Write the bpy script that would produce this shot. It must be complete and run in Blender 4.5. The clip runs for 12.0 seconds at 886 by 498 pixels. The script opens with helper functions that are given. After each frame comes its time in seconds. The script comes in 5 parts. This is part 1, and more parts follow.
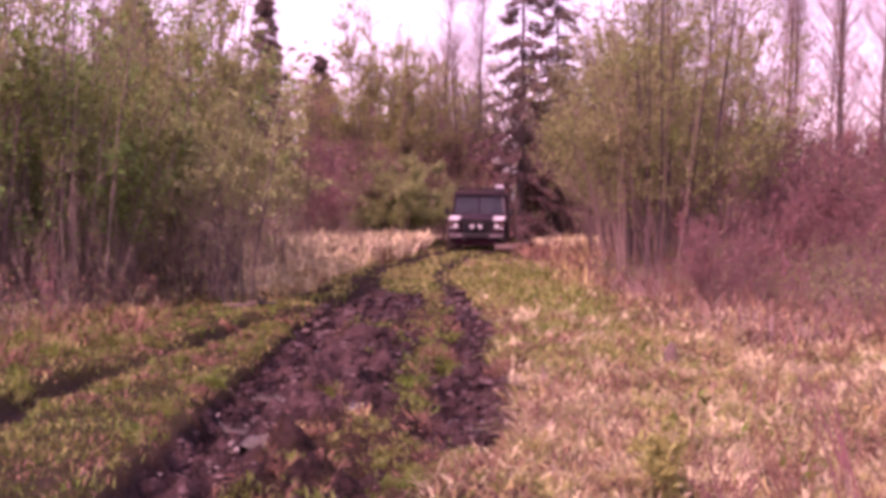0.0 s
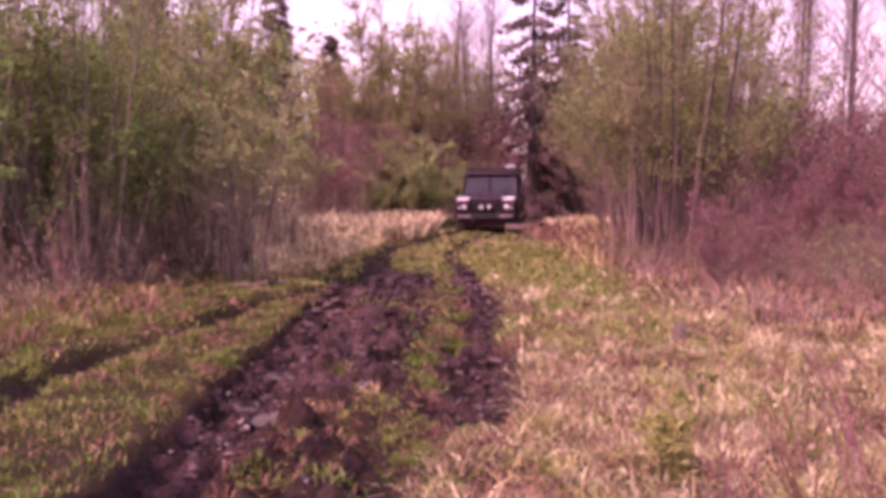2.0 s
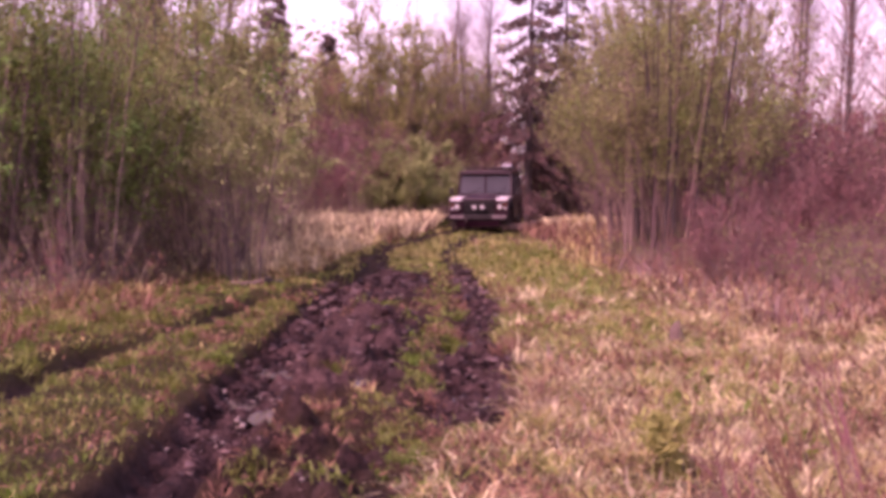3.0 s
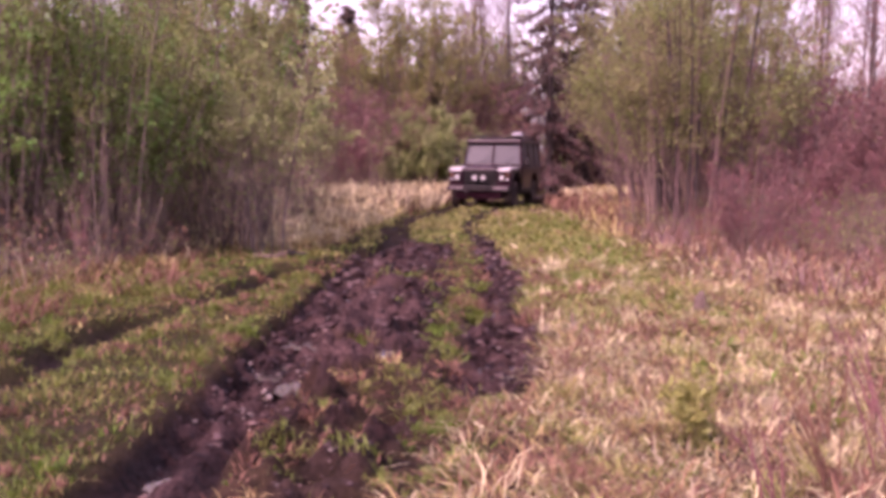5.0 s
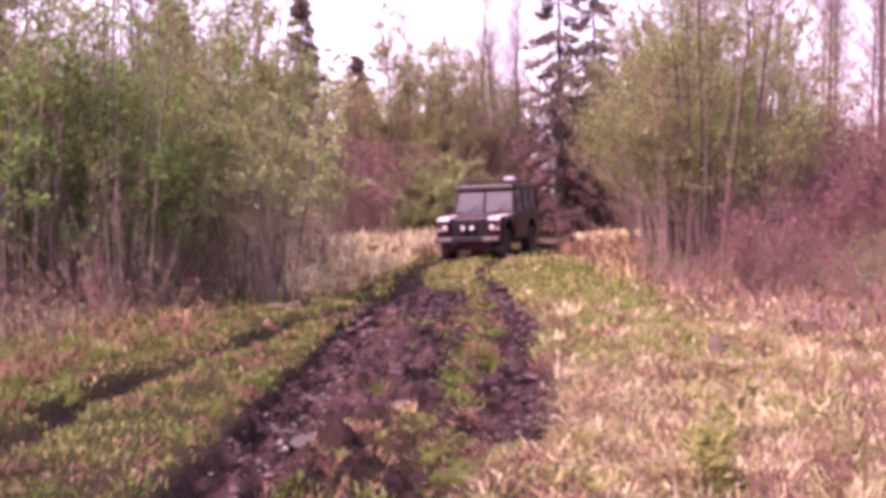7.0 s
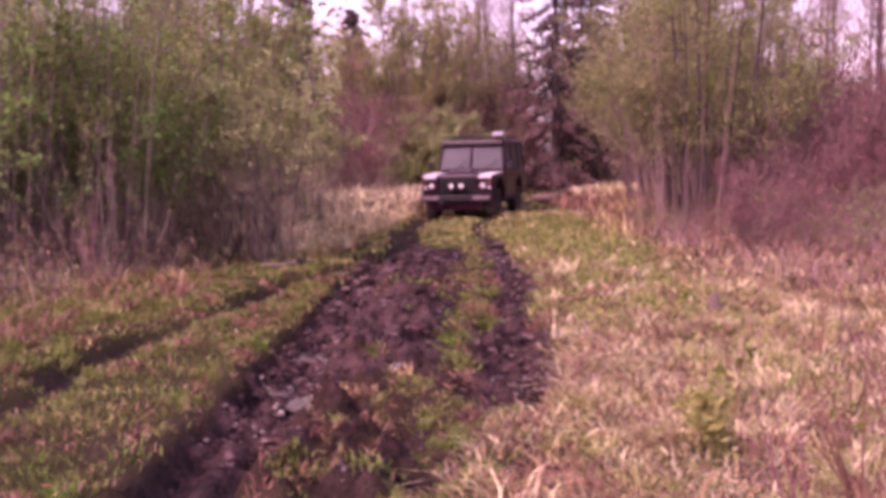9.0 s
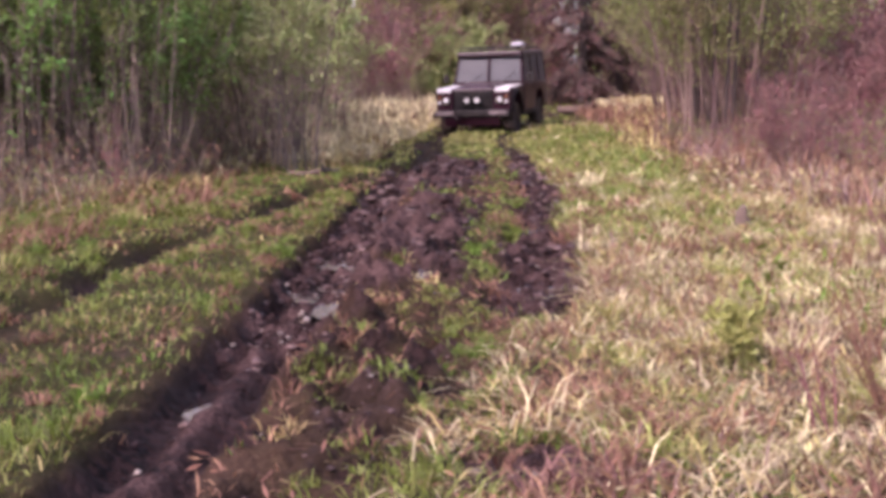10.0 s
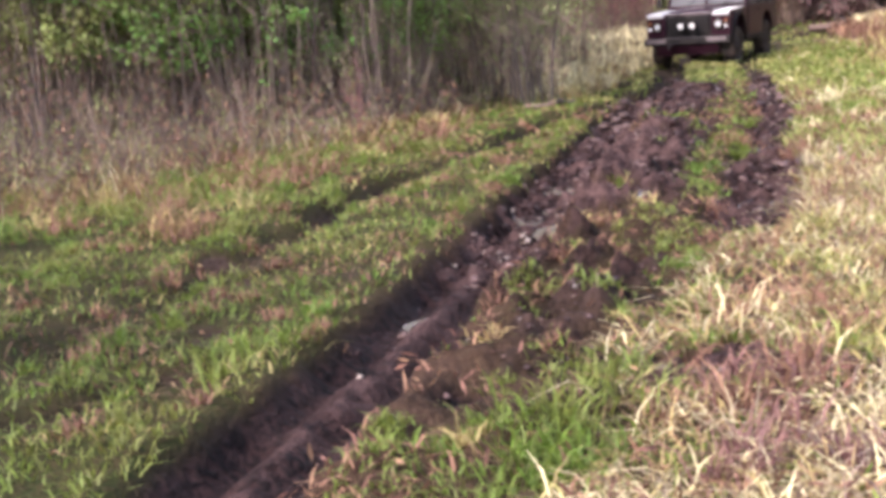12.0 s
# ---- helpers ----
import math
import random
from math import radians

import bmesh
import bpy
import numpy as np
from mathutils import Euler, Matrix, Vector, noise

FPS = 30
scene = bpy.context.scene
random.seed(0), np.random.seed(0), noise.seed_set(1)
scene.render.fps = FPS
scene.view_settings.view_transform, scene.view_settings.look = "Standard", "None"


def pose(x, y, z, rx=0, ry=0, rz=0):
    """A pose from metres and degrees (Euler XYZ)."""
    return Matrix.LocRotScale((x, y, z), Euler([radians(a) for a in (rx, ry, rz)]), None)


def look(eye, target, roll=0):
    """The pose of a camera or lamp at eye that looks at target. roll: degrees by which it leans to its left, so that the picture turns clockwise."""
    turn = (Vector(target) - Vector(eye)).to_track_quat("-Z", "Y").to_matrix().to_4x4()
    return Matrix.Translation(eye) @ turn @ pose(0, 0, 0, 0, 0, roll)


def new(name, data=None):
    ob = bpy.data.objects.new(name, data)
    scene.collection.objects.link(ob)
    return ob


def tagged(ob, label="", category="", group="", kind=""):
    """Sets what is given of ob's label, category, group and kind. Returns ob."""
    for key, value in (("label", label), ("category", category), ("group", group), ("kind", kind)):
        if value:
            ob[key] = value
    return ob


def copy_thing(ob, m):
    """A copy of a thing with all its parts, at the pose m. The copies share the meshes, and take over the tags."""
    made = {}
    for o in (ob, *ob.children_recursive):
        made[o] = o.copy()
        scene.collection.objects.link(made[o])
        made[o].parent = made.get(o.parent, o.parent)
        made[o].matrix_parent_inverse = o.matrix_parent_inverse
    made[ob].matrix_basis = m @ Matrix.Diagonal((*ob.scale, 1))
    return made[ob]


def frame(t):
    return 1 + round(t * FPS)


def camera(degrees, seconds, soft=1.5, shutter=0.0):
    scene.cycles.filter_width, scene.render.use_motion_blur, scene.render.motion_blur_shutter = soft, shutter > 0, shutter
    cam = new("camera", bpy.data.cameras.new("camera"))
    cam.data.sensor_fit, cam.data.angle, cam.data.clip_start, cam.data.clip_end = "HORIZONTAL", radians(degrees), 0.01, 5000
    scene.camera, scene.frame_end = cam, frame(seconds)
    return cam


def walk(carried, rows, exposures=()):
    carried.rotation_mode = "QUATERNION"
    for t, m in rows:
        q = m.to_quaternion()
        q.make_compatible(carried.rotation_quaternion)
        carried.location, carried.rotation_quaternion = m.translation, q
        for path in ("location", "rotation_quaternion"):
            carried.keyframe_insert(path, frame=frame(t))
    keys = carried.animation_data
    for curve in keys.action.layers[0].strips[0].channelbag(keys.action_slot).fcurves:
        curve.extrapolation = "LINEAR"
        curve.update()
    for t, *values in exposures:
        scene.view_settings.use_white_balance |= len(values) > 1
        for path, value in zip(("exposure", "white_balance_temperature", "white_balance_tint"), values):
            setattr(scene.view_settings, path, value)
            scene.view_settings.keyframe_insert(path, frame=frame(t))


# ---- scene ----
cam = camera(38.3, 12.0, soft=4.5, shutter=0.15)


def aim(x, y, z, yaw, pitch, roll):
    """A handheld view: yaw to the left of +y, pitch up, roll as in look()."""
    return pose(x, y, z) @ pose(0, 0, 0, 0, 0, yaw) @ pose(0, 0, 0, 90 + pitch) @ pose(0, 0, 0, 0, 0, roll)


PATH = [
    (0, 0, 0, 1.6, 0.1, -2.2, -0.01),
    (0.2, -0.002, 0.001, 1.601, 0.07, -2.37, 0.43),
    (0.5, 0.006, 0.004, 1.603, 0.06, -2.38, 0.44),
    (0.8, 0.009, -0.004, 1.6, -0.05, -1.97, 0.39),
    (1, 0.015, -0.007, 1.597, -0.05, -2.02, 0.14),
    (1.3, 0.014, -0.004, 1.595, 0.11, -2.38, 0.11),
    (1.5, 0.019, -0.003, 1.591, 0.37, -2.67, 0.13),
    (1.8, 0.016, -0.012, 1.591, 0.56, -2.81, -0.01),
    (2, 0.017, -0.024, 1.588, 0.6, -3.07, -0.05),
    (2.3, 0.02, -0.021, 1.591, 0.53, -3.05, -0.21),
    (2.5, 0.021, -0.022, 1.589, 0.41, -2.94, -0.04),
    (3, 0.018, -0.034, 1.588, 0.46, -3.11, 0.23),
    (5, -0.012, -0.033, 1.584, 1.38, -4.38, -0.26),
    (5.3, -0.013, -0.033, 1.579, 1.52, -4.58, -0.4),
    (5.5, -0.015, -0.033, 1.578, 1.56, -4.62, -0.56),
    (6, -0.021, -0.023, 1.574, 1.46, -5.21, -0.56),
    (6.2, -0.024, -0.029, 1.572, 1.44, -5.33, -0.58),
    (6.5, -0.023, -0.032, 1.573, 1.64, -5.51, -1.17),
    (6.7, -0.022, -0.022, 1.581, 1.78, -4.23, -1.52),
    (6.8, -0.023, -0.02, 1.582, 1.8, -3.6, -1.3),
    (7, -0.023, -0.016, 1.588, 1.89, -2.28, -1.38),
    (7.2, -0.025, -0.019, 1.593, 1.96, -1.07, -1.24),
    (8.8, 0.002, 0.067, 1.641, 1.8, -3.58, -1.96),
    (9, -0.012, 0.068, 1.645, 1.81, -4.38, -1.8),
    (9.2, -0.024, 0.076, 1.631, 1.91, -5.04, -1.24),
    (9.5, -0.033, 0.099, 1.623, 1.97, -6.55, -0.97),
    (9.8, -0.042, 0.117, 1.617, 2.33, -7.59, -1.12),
    (10, -0.052, 0.128, 1.615, 2.9, -8.29, -1.12),
    (10.3, -0.051, 0.099, 1.616, 3.25, -7.58, -1.22),
    (10.5, -0.046, 0.083, 1.616, 2.62, -8.37, -1.55),
    (10.7, -0.02, 0.057, 1.614, 0.63, -9.44, -0.76),
    (10.8, -0.011, 0.043, 1.615, 0.57, -9.7, -0.98),
    (10.9, 0.008, 0.025, 1.611, 1.37, -9.88, -1.85),
    (11, 0.022, 0.014, 1.611, 2.56, -9.81, -2.74),
    (11.2, 0.12, -0.01, 1.607, 4.72, -9.35, -2.35),
    (11.3, 0.18, -0.02, 1.6, 6.54, -9.37, -2.29),
    (11.4, 0.25, -0.01, 1.58, 9.35, -9.76, -2.1),
    (11.5, 0.317, 0, 1.557, 12.12, -10.7, -1.95),
    (11.6, 0.335, 0, 1.565, 15.02, -12.3, -3),
    (11.7, 0.33, -0.04, 1.562, 15, -12, -3.8),
    (11.85, 0.31, -0.12, 1.552, 14.85, -11.1, -4.7),
    (12, 0.28, -0.17, 1.543, 14.8, -10.45, -5.2),
]
# stops, kelvin and tint: the film's automatic exposure and its drifting magenta cast
LOOKS = [(0, 0.96, 7550, 107), (3, 0.88, 7500, 100), (5, 1.08, 7100, 80), (6.5, 1.17, 6850, 62), (7.1, 1.43, 7050, 85), (8.8, 0.98, 7250, 103),
         (9, 0.98, 7250, 101), (9.5, 1.14, 6750, 65), (10, 1.23, 6540, 46), (10.5, 1.2, 6540, 43), (11, 1.21, 6540, 39), (11.5, 1.33, 6540, 34), (11.7, 1.27, 6545, 33), (12, 1.67, 6490, 27)]
walk(cam, [(t, aim(*p)) for t, *p in PATH], LOOKS)

# ---- daylight ----
SUN_FROM = Vector((-0.62, -0.66, 1.0)).normalized()
world = bpy.data.worlds.new("sky")
scene.world = world
world.use_nodes = True
wn, wl = world.node_tree.nodes, world.node_tree.links
sky = wn.new("ShaderNodeTexSky")
sky.sky_type, sky.sun_disc = "NISHITA", False
sky.sun_elevation, sky.sun_rotation = math.asin(SUN_FROM.z), math.atan2(SUN_FROM.x, SUN_FROM.y)
sky.dust_density, sky.air_density = 2.5, 1.0
# thin white haze over the blue, thicker towards the horizon
way_up, veil, haze, cloud, cover = (wn.new("ShaderNode" + k) for k in ("TexCoord", "SeparateXYZ", "MapRange", "TexNoise", "Math"))
wl.new(way_up.outputs["Generated"], veil.inputs[0])
wl.new(way_up.outputs["Generated"], cloud.inputs["Vector"])
cloud.inputs["Scale"].default_value, cloud.inputs["Detail"].default_value = 2.2, 5
haze.inputs[1].default_value, haze.inputs[2].default_value, haze.inputs[3].default_value, haze.inputs[4].default_value = 0.0, 0.7, 1.25, 0.3
wl.new(veil.outputs[2], haze.inputs[0])
cover.operation, cover.use_clamp = "MULTIPLY", True
wl.new(haze.outputs[0], cover.inputs[0])
wl.new(cloud.outputs[0], cover.inputs[1])
white = wn.new("ShaderNodeMix")
white.data_type = "RGBA"
white.inputs["B"].default_value = (5.2, 5.8, 5.7, 1)
wl.new(cover.outputs[0], white.inputs["Factor"])
wl.new(sky.outputs[0], white.inputs["A"])
wl.new(white.outputs["Result"], wn["Background"].inputs[0])
wn["Background"].inputs[1].default_value = 0.15
sun_data = bpy.data.lights.new("sun", "SUN")
sun_data.energy, sun_data.angle, sun_data.color = 2.3, radians(0.6), (1.0, 0.94, 0.85)
sun = new("sun", sun_data)
sun.matrix_basis = look(SUN_FROM * 60, (0, 0, 0))

# ---- materials ----


def material(name, color, rough=0.8, metal=0.0, vary=0.25, scale=6.0, fine=60.0, bump=0.3, tint=None, island=0.0, through_light=0.0,
             coat=0.0, clear=0.0, glow=0.0, spec=0.5):
    """A surface with a coarse and a fine variation; tint: a second colour in patches; island: variation from piece to piece."""
    m = bpy.data.materials.new(name)
    m.use_nodes = True
    n, l = m.node_tree.nodes, m.node_tree.links
    p = n["Principled BSDF"]
    co = n.new("ShaderNodeTexCoord")
    big, small = n.new("ShaderNodeTexNoise"), n.new("ShaderNodeTexNoise")
    big.inputs["Scale"].default_value, small.inputs["Scale"].default_value = scale, fine
    big.inputs["Detail"].default_value, small.inputs["Detail"].default_value = 4, 2
    for t in (big, small):
        l.new(co.outputs["Object"], t.inputs["Vector"])
    mix = n.new("ShaderNodeMix")
    mix.data_type = "RGBA"
    second = tint or tuple(c * (1 - vary) for c in color)
    mix.inputs["A"].default_value, mix.inputs["B"].default_value = (*color, 1), (*second, 1)
    ramp = n.new("ShaderNodeMapRange")
    ramp.inputs[1].default_value, ramp.inputs[2].default_value = 0.38, 0.62
    l.new(big.outputs[0], ramp.inputs[0])
    l.new(ramp.outputs[0], mix.inputs["Factor"])
    hsv = n.new("ShaderNodeHueSaturation")
    val = n.new("ShaderNodeMapRange")
    val.inputs[1].default_value, val.inputs[2].default_value = 0.3, 0.7
    val.inputs[3].default_value, val.inputs[4].default_value = 1 - vary, 1 + vary
    l.new(small.outputs[0], val.inputs[0])
    l.new(mix.outputs["Result"], hsv.inputs["Color"])
    if island:
        geo = n.new("ShaderNodeNewGeometry")
        r = n.new("ShaderNodeMapRange")
        r.inputs[3].default_value, r.inputs[4].default_value = 1 - island, 1 + island
        l.new(geo.outputs["Random Per Island"], r.inputs[0])
        mul = n.new("ShaderNodeMath")
        mul.operation = "MULTIPLY"
        l.new(val.outputs[0], mul.inputs[0])
        l.new(r.outputs[0], mul.inputs[1])
        l.new(mul.outputs[0], hsv.inputs["Value"])
        h = n.new("ShaderNodeMapRange")
        h.inputs[3].default_value, h.inputs[4].default_value = 0.5 - 0.05 * island, 0.5 + 0.04 * island
        l.new(geo.outputs["Random Per Island"], h.inputs[0])
        l.new(h.outputs[0], hsv.inputs["Hue"])
    else:
        l.new(val.outputs[0], hsv.inputs["Value"])
    l.new(hsv.outputs[0], p.inputs["Base Color"])
    p.inputs["Roughness"].default_value, p.inputs["Metallic"].default_value = rough, metal
    p.inputs["Coat Weight"].default_value = coat
    p.inputs["Specular IOR Level"].default_value = spec
    p.inputs["Transmission Weight"].default_value = clear
    if glow:
        p.inputs["Emission Color"].default_value, p.inputs["Emission Strength"].default_value = (1, 0.97, 0.9, 1), glow
    if bump:
        b = n.new("ShaderNodeBump")
        b.inputs["Strength"].default_value, b.inputs["Distance"].default_value = bump, 0.01
        l.new(small.outputs[0], b.inputs["Height"])
        l.new(b.outputs[0], p.inputs["Normal"])
    if through_light:
        tr, ms = n.new("ShaderNodeBsdfTranslucent"), n.new("ShaderNodeMixShader")
        l.new(hsv.outputs[0], tr.inputs[0])
        ms.inputs[0].default_value = through_light
        l.new(p.outputs[0], ms.inputs[1])
        l.new(tr.outputs[0], ms.inputs[2])
        l.new(ms.outputs[0], n["Material Output"].inputs[0])
    return m


LEAF = material("young_leaf", (0.16, 0.31, 0.075), 0.55, island=0.5, through_light=0.6, scale=1.2, bump=0, tint=(0.2, 0.24, 0.07))
LEAF_LIME = material("lime_leaf", (0.27, 0.31, 0.075), 0.55, island=0.45, through_light=0.5, scale=0.8, bump=0, tint=(0.25, 0.23, 0.09))
LEAF_PALE = material("catkin_leaf", (0.3, 0.38, 0.13), 0.6, island=0.35, through_light=0.4, scale=1.5, bump=0, tint=(0.22, 0.25, 0.1))
LEAF_BROWN = material("bud_leaf", (0.24, 0.3, 0.09), 0.6, island=0.5, through_light=0.55, scale=1.2, bump=0, tint=(0.27, 0.26, 0.11))
LEAF_RED = material("red_bud", (0.23, 0.115, 0.1), 0.65, island=0.35, through_light=0.3, scale=1.5, bump=0)
NEEDLE = material("spruce_needle", (0.075, 0.068, 0.046), 0.6, island=0.5, through_light=0.2, bump=0, tint=(0.13, 0.075, 0.062))
NEEDLE_DRY = material("dry_spruce_needle", (0.12, 0.055, 0.052), 0.8, island=0.5, through_light=0.1, bump=0)
BARK = material("grey_brown_bark", (0.15, 0.12, 0.1), 0.9, scale=1.5, fine=40, bump=0.6, tint=(0.085, 0.065, 0.055), island=0.3)
BARK_DARK = material("dark_bark", (0.075, 0.055, 0.05), 0.9, scale=3, fine=40, bump=0.6)
TWIG = material("brown_twig", (0.34, 0.25, 0.19), 0.8, scale=2, bump=0, island=0.4)
TWIG_DARK = material("dark_brown_twig", (0.27, 0.2, 0.16), 0.85, scale=1.2, bump=0, island=0.5, tint=(0.15, 0.115, 0.092))
TWIG_RED = material("red_twig", (0.25, 0.088, 0.1), 0.7, scale=1.2, bump=0, island=0.4, tint=(0.19, 0.115, 0.095))
TWIG_PLUM = material("plum_brown_twig", (0.21, 0.13, 0.12), 0.75, scale=1.5, bump=0, island=0.4, tint=(0.18, 0.13, 0.1))
TWIG_PALE = material("grey_twig", (0.24, 0.18, 0.16), 0.8, scale=2, bump=0, island=0.3)
STRAW = material("dry_straw", (0.42, 0.36, 0.15), 0.75, island=0.6, through_light=0.3, scale=0.9, bump=0, tint=(0.32, 0.21, 0.1))
STRAW_PALE = material("bleached_straw", (0.66, 0.58, 0.35), 0.7, island=0.6, through_light=0.3, scale=0.9, bump=0)
STRAW_RED = material("russet_stalk", (0.24, 0.125, 0.08), 0.8, island=0.4, through_light=0.2, scale=0.9, bump=0)
GRASS = material("fresh_grass", (0.115, 0.195, 0.025), 0.6, island=0.5, through_light=0.4, scale=0.8, bump=0, tint=(0.18, 0.2, 0.045))
LIME = material("yellow_green_grass", (0.3, 0.34, 0.09), 0.6, island=0.4, through_light=0.4, scale=0.8, bump=0, tint=(0.36, 0.33, 0.12))
MUD = material("wet_mud", (0.055, 0.029, 0.027), 0.5, scale=5, fine=50, bump=0.8, tint=(0.024, 0.011, 0.011), island=0.5, spec=0.25)
CRUST = material("drying_mud", (0.145, 0.092, 0.084), 0.85, scale=5, fine=60, bump=0.7, tint=(0.075, 0.05, 0.046), island=0.3)
# pale clods; by the pool they paint the glints of wet mud
PALE_GLINT = material("pale_mud_glint", (0.3, 0.25, 0.22), 0.7, scale=9, fine=60, bump=0.7, tint=(0.16, 0.12, 0.1), island=0.5)
WATER = material("muddy_water", (0.12, 0.1, 0.09), 0.06, scale=2, fine=16, vary=0.1, bump=0.9, spec=0.9)
WOOD_GREY = material("weathered_wood", (0.13, 0.09, 0.07), 0.9, scale=4, fine=70, bump=0.6, tint=(0.11, 0.08, 0.065))
WOOD_DARK = material("charred_wood", (0.04, 0.03, 0.028), 0.9, scale=6, fine=70, bump=0.6)
WOOD_RAW = material("raw_wood", (0.5, 0.3, 0.14), 0.8, scale=6, fine=70, bump=0.4)
PAINT = material("dark_maroon_paint", (0.02, 0.005, 0.011), 0.36, scale=3, fine=30, vary=0.35, bump=0.05, spec=0.25, tint=(0.028, 0.009, 0.016))
PAINT_BLACK = material("black_paint", (0.014, 0.012, 0.013), 0.6, scale=3, fine=40, vary=0.4, bump=0.05, spec=0.25, tint=(0.022, 0.018, 0.017))
# near-white: paints the sky's glare on the wing tops
WING_GLARE = material("wing_top_glare", (0.66, 0.65, 0.64), 0.4, metal=0.15, scale=5, fine=90, vary=0.12, bump=0.3)
STEEL = material("mud_splashed_steel", (0.05, 0.034, 0.034), 0.7, metal=0.1, scale=6, fine=60, vary=0.3, bump=0.2)
STEEL_PALE = material("pale_muddy_steel", (0.2, 0.16, 0.165), 0.6, metal=0.2, scale=6, fine=60, vary=0.3, bump=0.2)
RUBBER = material("muddy_rubber", (0.025, 0.022, 0.02), 0.8, scale=8, fine=60, vary=0.4, bump=0.4, tint=(0.075, 0.05, 0.04))
GLASS = material("window_glass", (0.045, 0.056, 0.075), 0.35, scale=2, vary=0.05, bump=0, clear=0.35, spec=0.08)
LENS = material("lamp_lens", (0.6, 0.6, 0.6), 0.2, scale=4, vary=0.05, bump=0)
AMBER = material("amber_lens", (0.22, 0.09, 0.04), 0.3, scale=4, vary=0.1, bump=0)
CHROME = material("lamp_rim", (0.7, 0.7, 0.7), 0.2, metal=1, scale=8, vary=0.1, bump=0)
CANVAS = material("grey_canvas", (0.36, 0.35, 0.37), 0.8, scale=6, fine=80, vary=0.12, bump=0.5)
SEAT = material("dark_vinyl", (0.03, 0.03, 0.035), 0.6, scale=6, bump=0.2)

# ---- mesh helpers ----


def vnoise(x, y, seed=0):
    """Smooth value noise from 0 to 1 on a unit lattice."""
    xi, yi = np.floor(x), np.floor(y)
    fx, fy = x - xi, y - yi
    fx, fy = fx * fx * (3 - 2 * fx), fy * fy * (3 - 2 * fy)

    def lattice(a, b):
        v = np.sin(a * 127.1 + b * 311.7 + seed * 74.7) * 43758.5453
        return v - np.floor(v)

    low = lattice(xi, yi) * (1 - fx) + lattice(xi + 1, yi) * fx
    high = lattice(xi, yi + 1) * (1 - fx) + lattice(xi + 1, yi + 1) * fx
    return low * (1 - fy) + high * fy


def fractal(x, y, seed=0):
    return (vnoise(x, y, seed) + 0.5 * vnoise(2.1 * x, 2.1 * y, seed + 3) + 0.25 * vnoise(4.3 * x, 4.3 * y, seed + 5)) / 1.75


def mesh_of(name, groups, smooth=True):
    """One mesh from groups of (vertices, quads, material)."""
    groups = [g for g in groups if len(g[1])]
    me = bpy.data.meshes.new(name)
    verts = np.concatenate([g[0] for g in groups]).astype(np.float32)
    starts = np.cumsum([0] + [len(g[0]) for g in groups])
    quads = np.concatenate([g[1] + s for g, s in zip(groups, starts)]).astype(np.int32)
    me.vertices.add(len(verts))
    me.vertices.foreach_set("co", verts.ravel())
    me.loops.add(quads.size)
    me.loops.foreach_set("vertex_index", quads.ravel())
    me.polygons.add(len(quads))
    me.polygons.foreach_set("loop_start", np.arange(0, quads.size, 4, dtype=np.int32))
    slots = []
    index = []
    for g in groups:
        if g[2] not in slots:
            slots.append(g[2])
            me.materials.append(g[2])
        index.append(np.full(len(g[1]), slots.index(g[2]), np.int32))
    me.polygons.foreach_set("material_index", np.concatenate(index))
    me.polygons.foreach_set("use_smooth", np.full(len(quads), smooth))
    me.update(calc_edges=True)
    return me


def unit(v):
    return v / np.maximum(np.linalg.norm(v, axis=-1, keepdims=True), 1e-9)


def tubes(paths, radii, sides=4):
    """Tapered round bars along paths (n, k, 3) with radii (n, k)."""
    n, k, _ = paths.shape
    along = unit(paths[:, -1] - paths[:, 0])
    side = unit(np.cross(along, np.where(np.abs(along[:, 2:]) > 0.8, [[1.0, 0, 0]], [[0, 0, 1.0]])))
    other = np.cross(along, side)
    a = np.arange(sides) * 2 * np.pi / sides
    ring = np.cos(a)[None, :, None] * side[:, None] + np.sin(a)[None, :, None] * other[:, None]
    v = paths[:, :, None] + radii[:, :, None, None] * ring[:, None]
    base = (np.arange(n) * k * sides)[:, None, None]
    j, s = np.arange(k - 1)[None, :, None], np.arange(sides)[None, None, :]
    t = (s + 1) % sides
    q = np.stack(np.broadcast_arrays(base + j * sides + s, base + j * sides + t, base + (j + 1) * sides + t, base + (j + 1) * sides + s), -1)
    return v.reshape(-1, 3), q.reshape(-1, 4)


def flakes(points, size, rng, stretch=1.8, droop=0.0):
    """Small leaves: one bent rhombus each, turned at random."""
    n = len(points)
    a = unit(rng.normal(size=(n, 3)) + [0, 0, -droop])
    b = unit(np.cross(a, rng.normal(size=(n, 3))))
    s = size * rng.uniform(0.6, 1.4, (n, 1))
    v = np.stack([points, points + a * s * stretch * 0.5 + b * s * 0.5, points + a * s * stretch, points + a * s * stretch * 0.5 - b * s * 0.5], 1)
    return v.reshape(-1, 3), np.arange(4 * n).reshape(-1, 4)


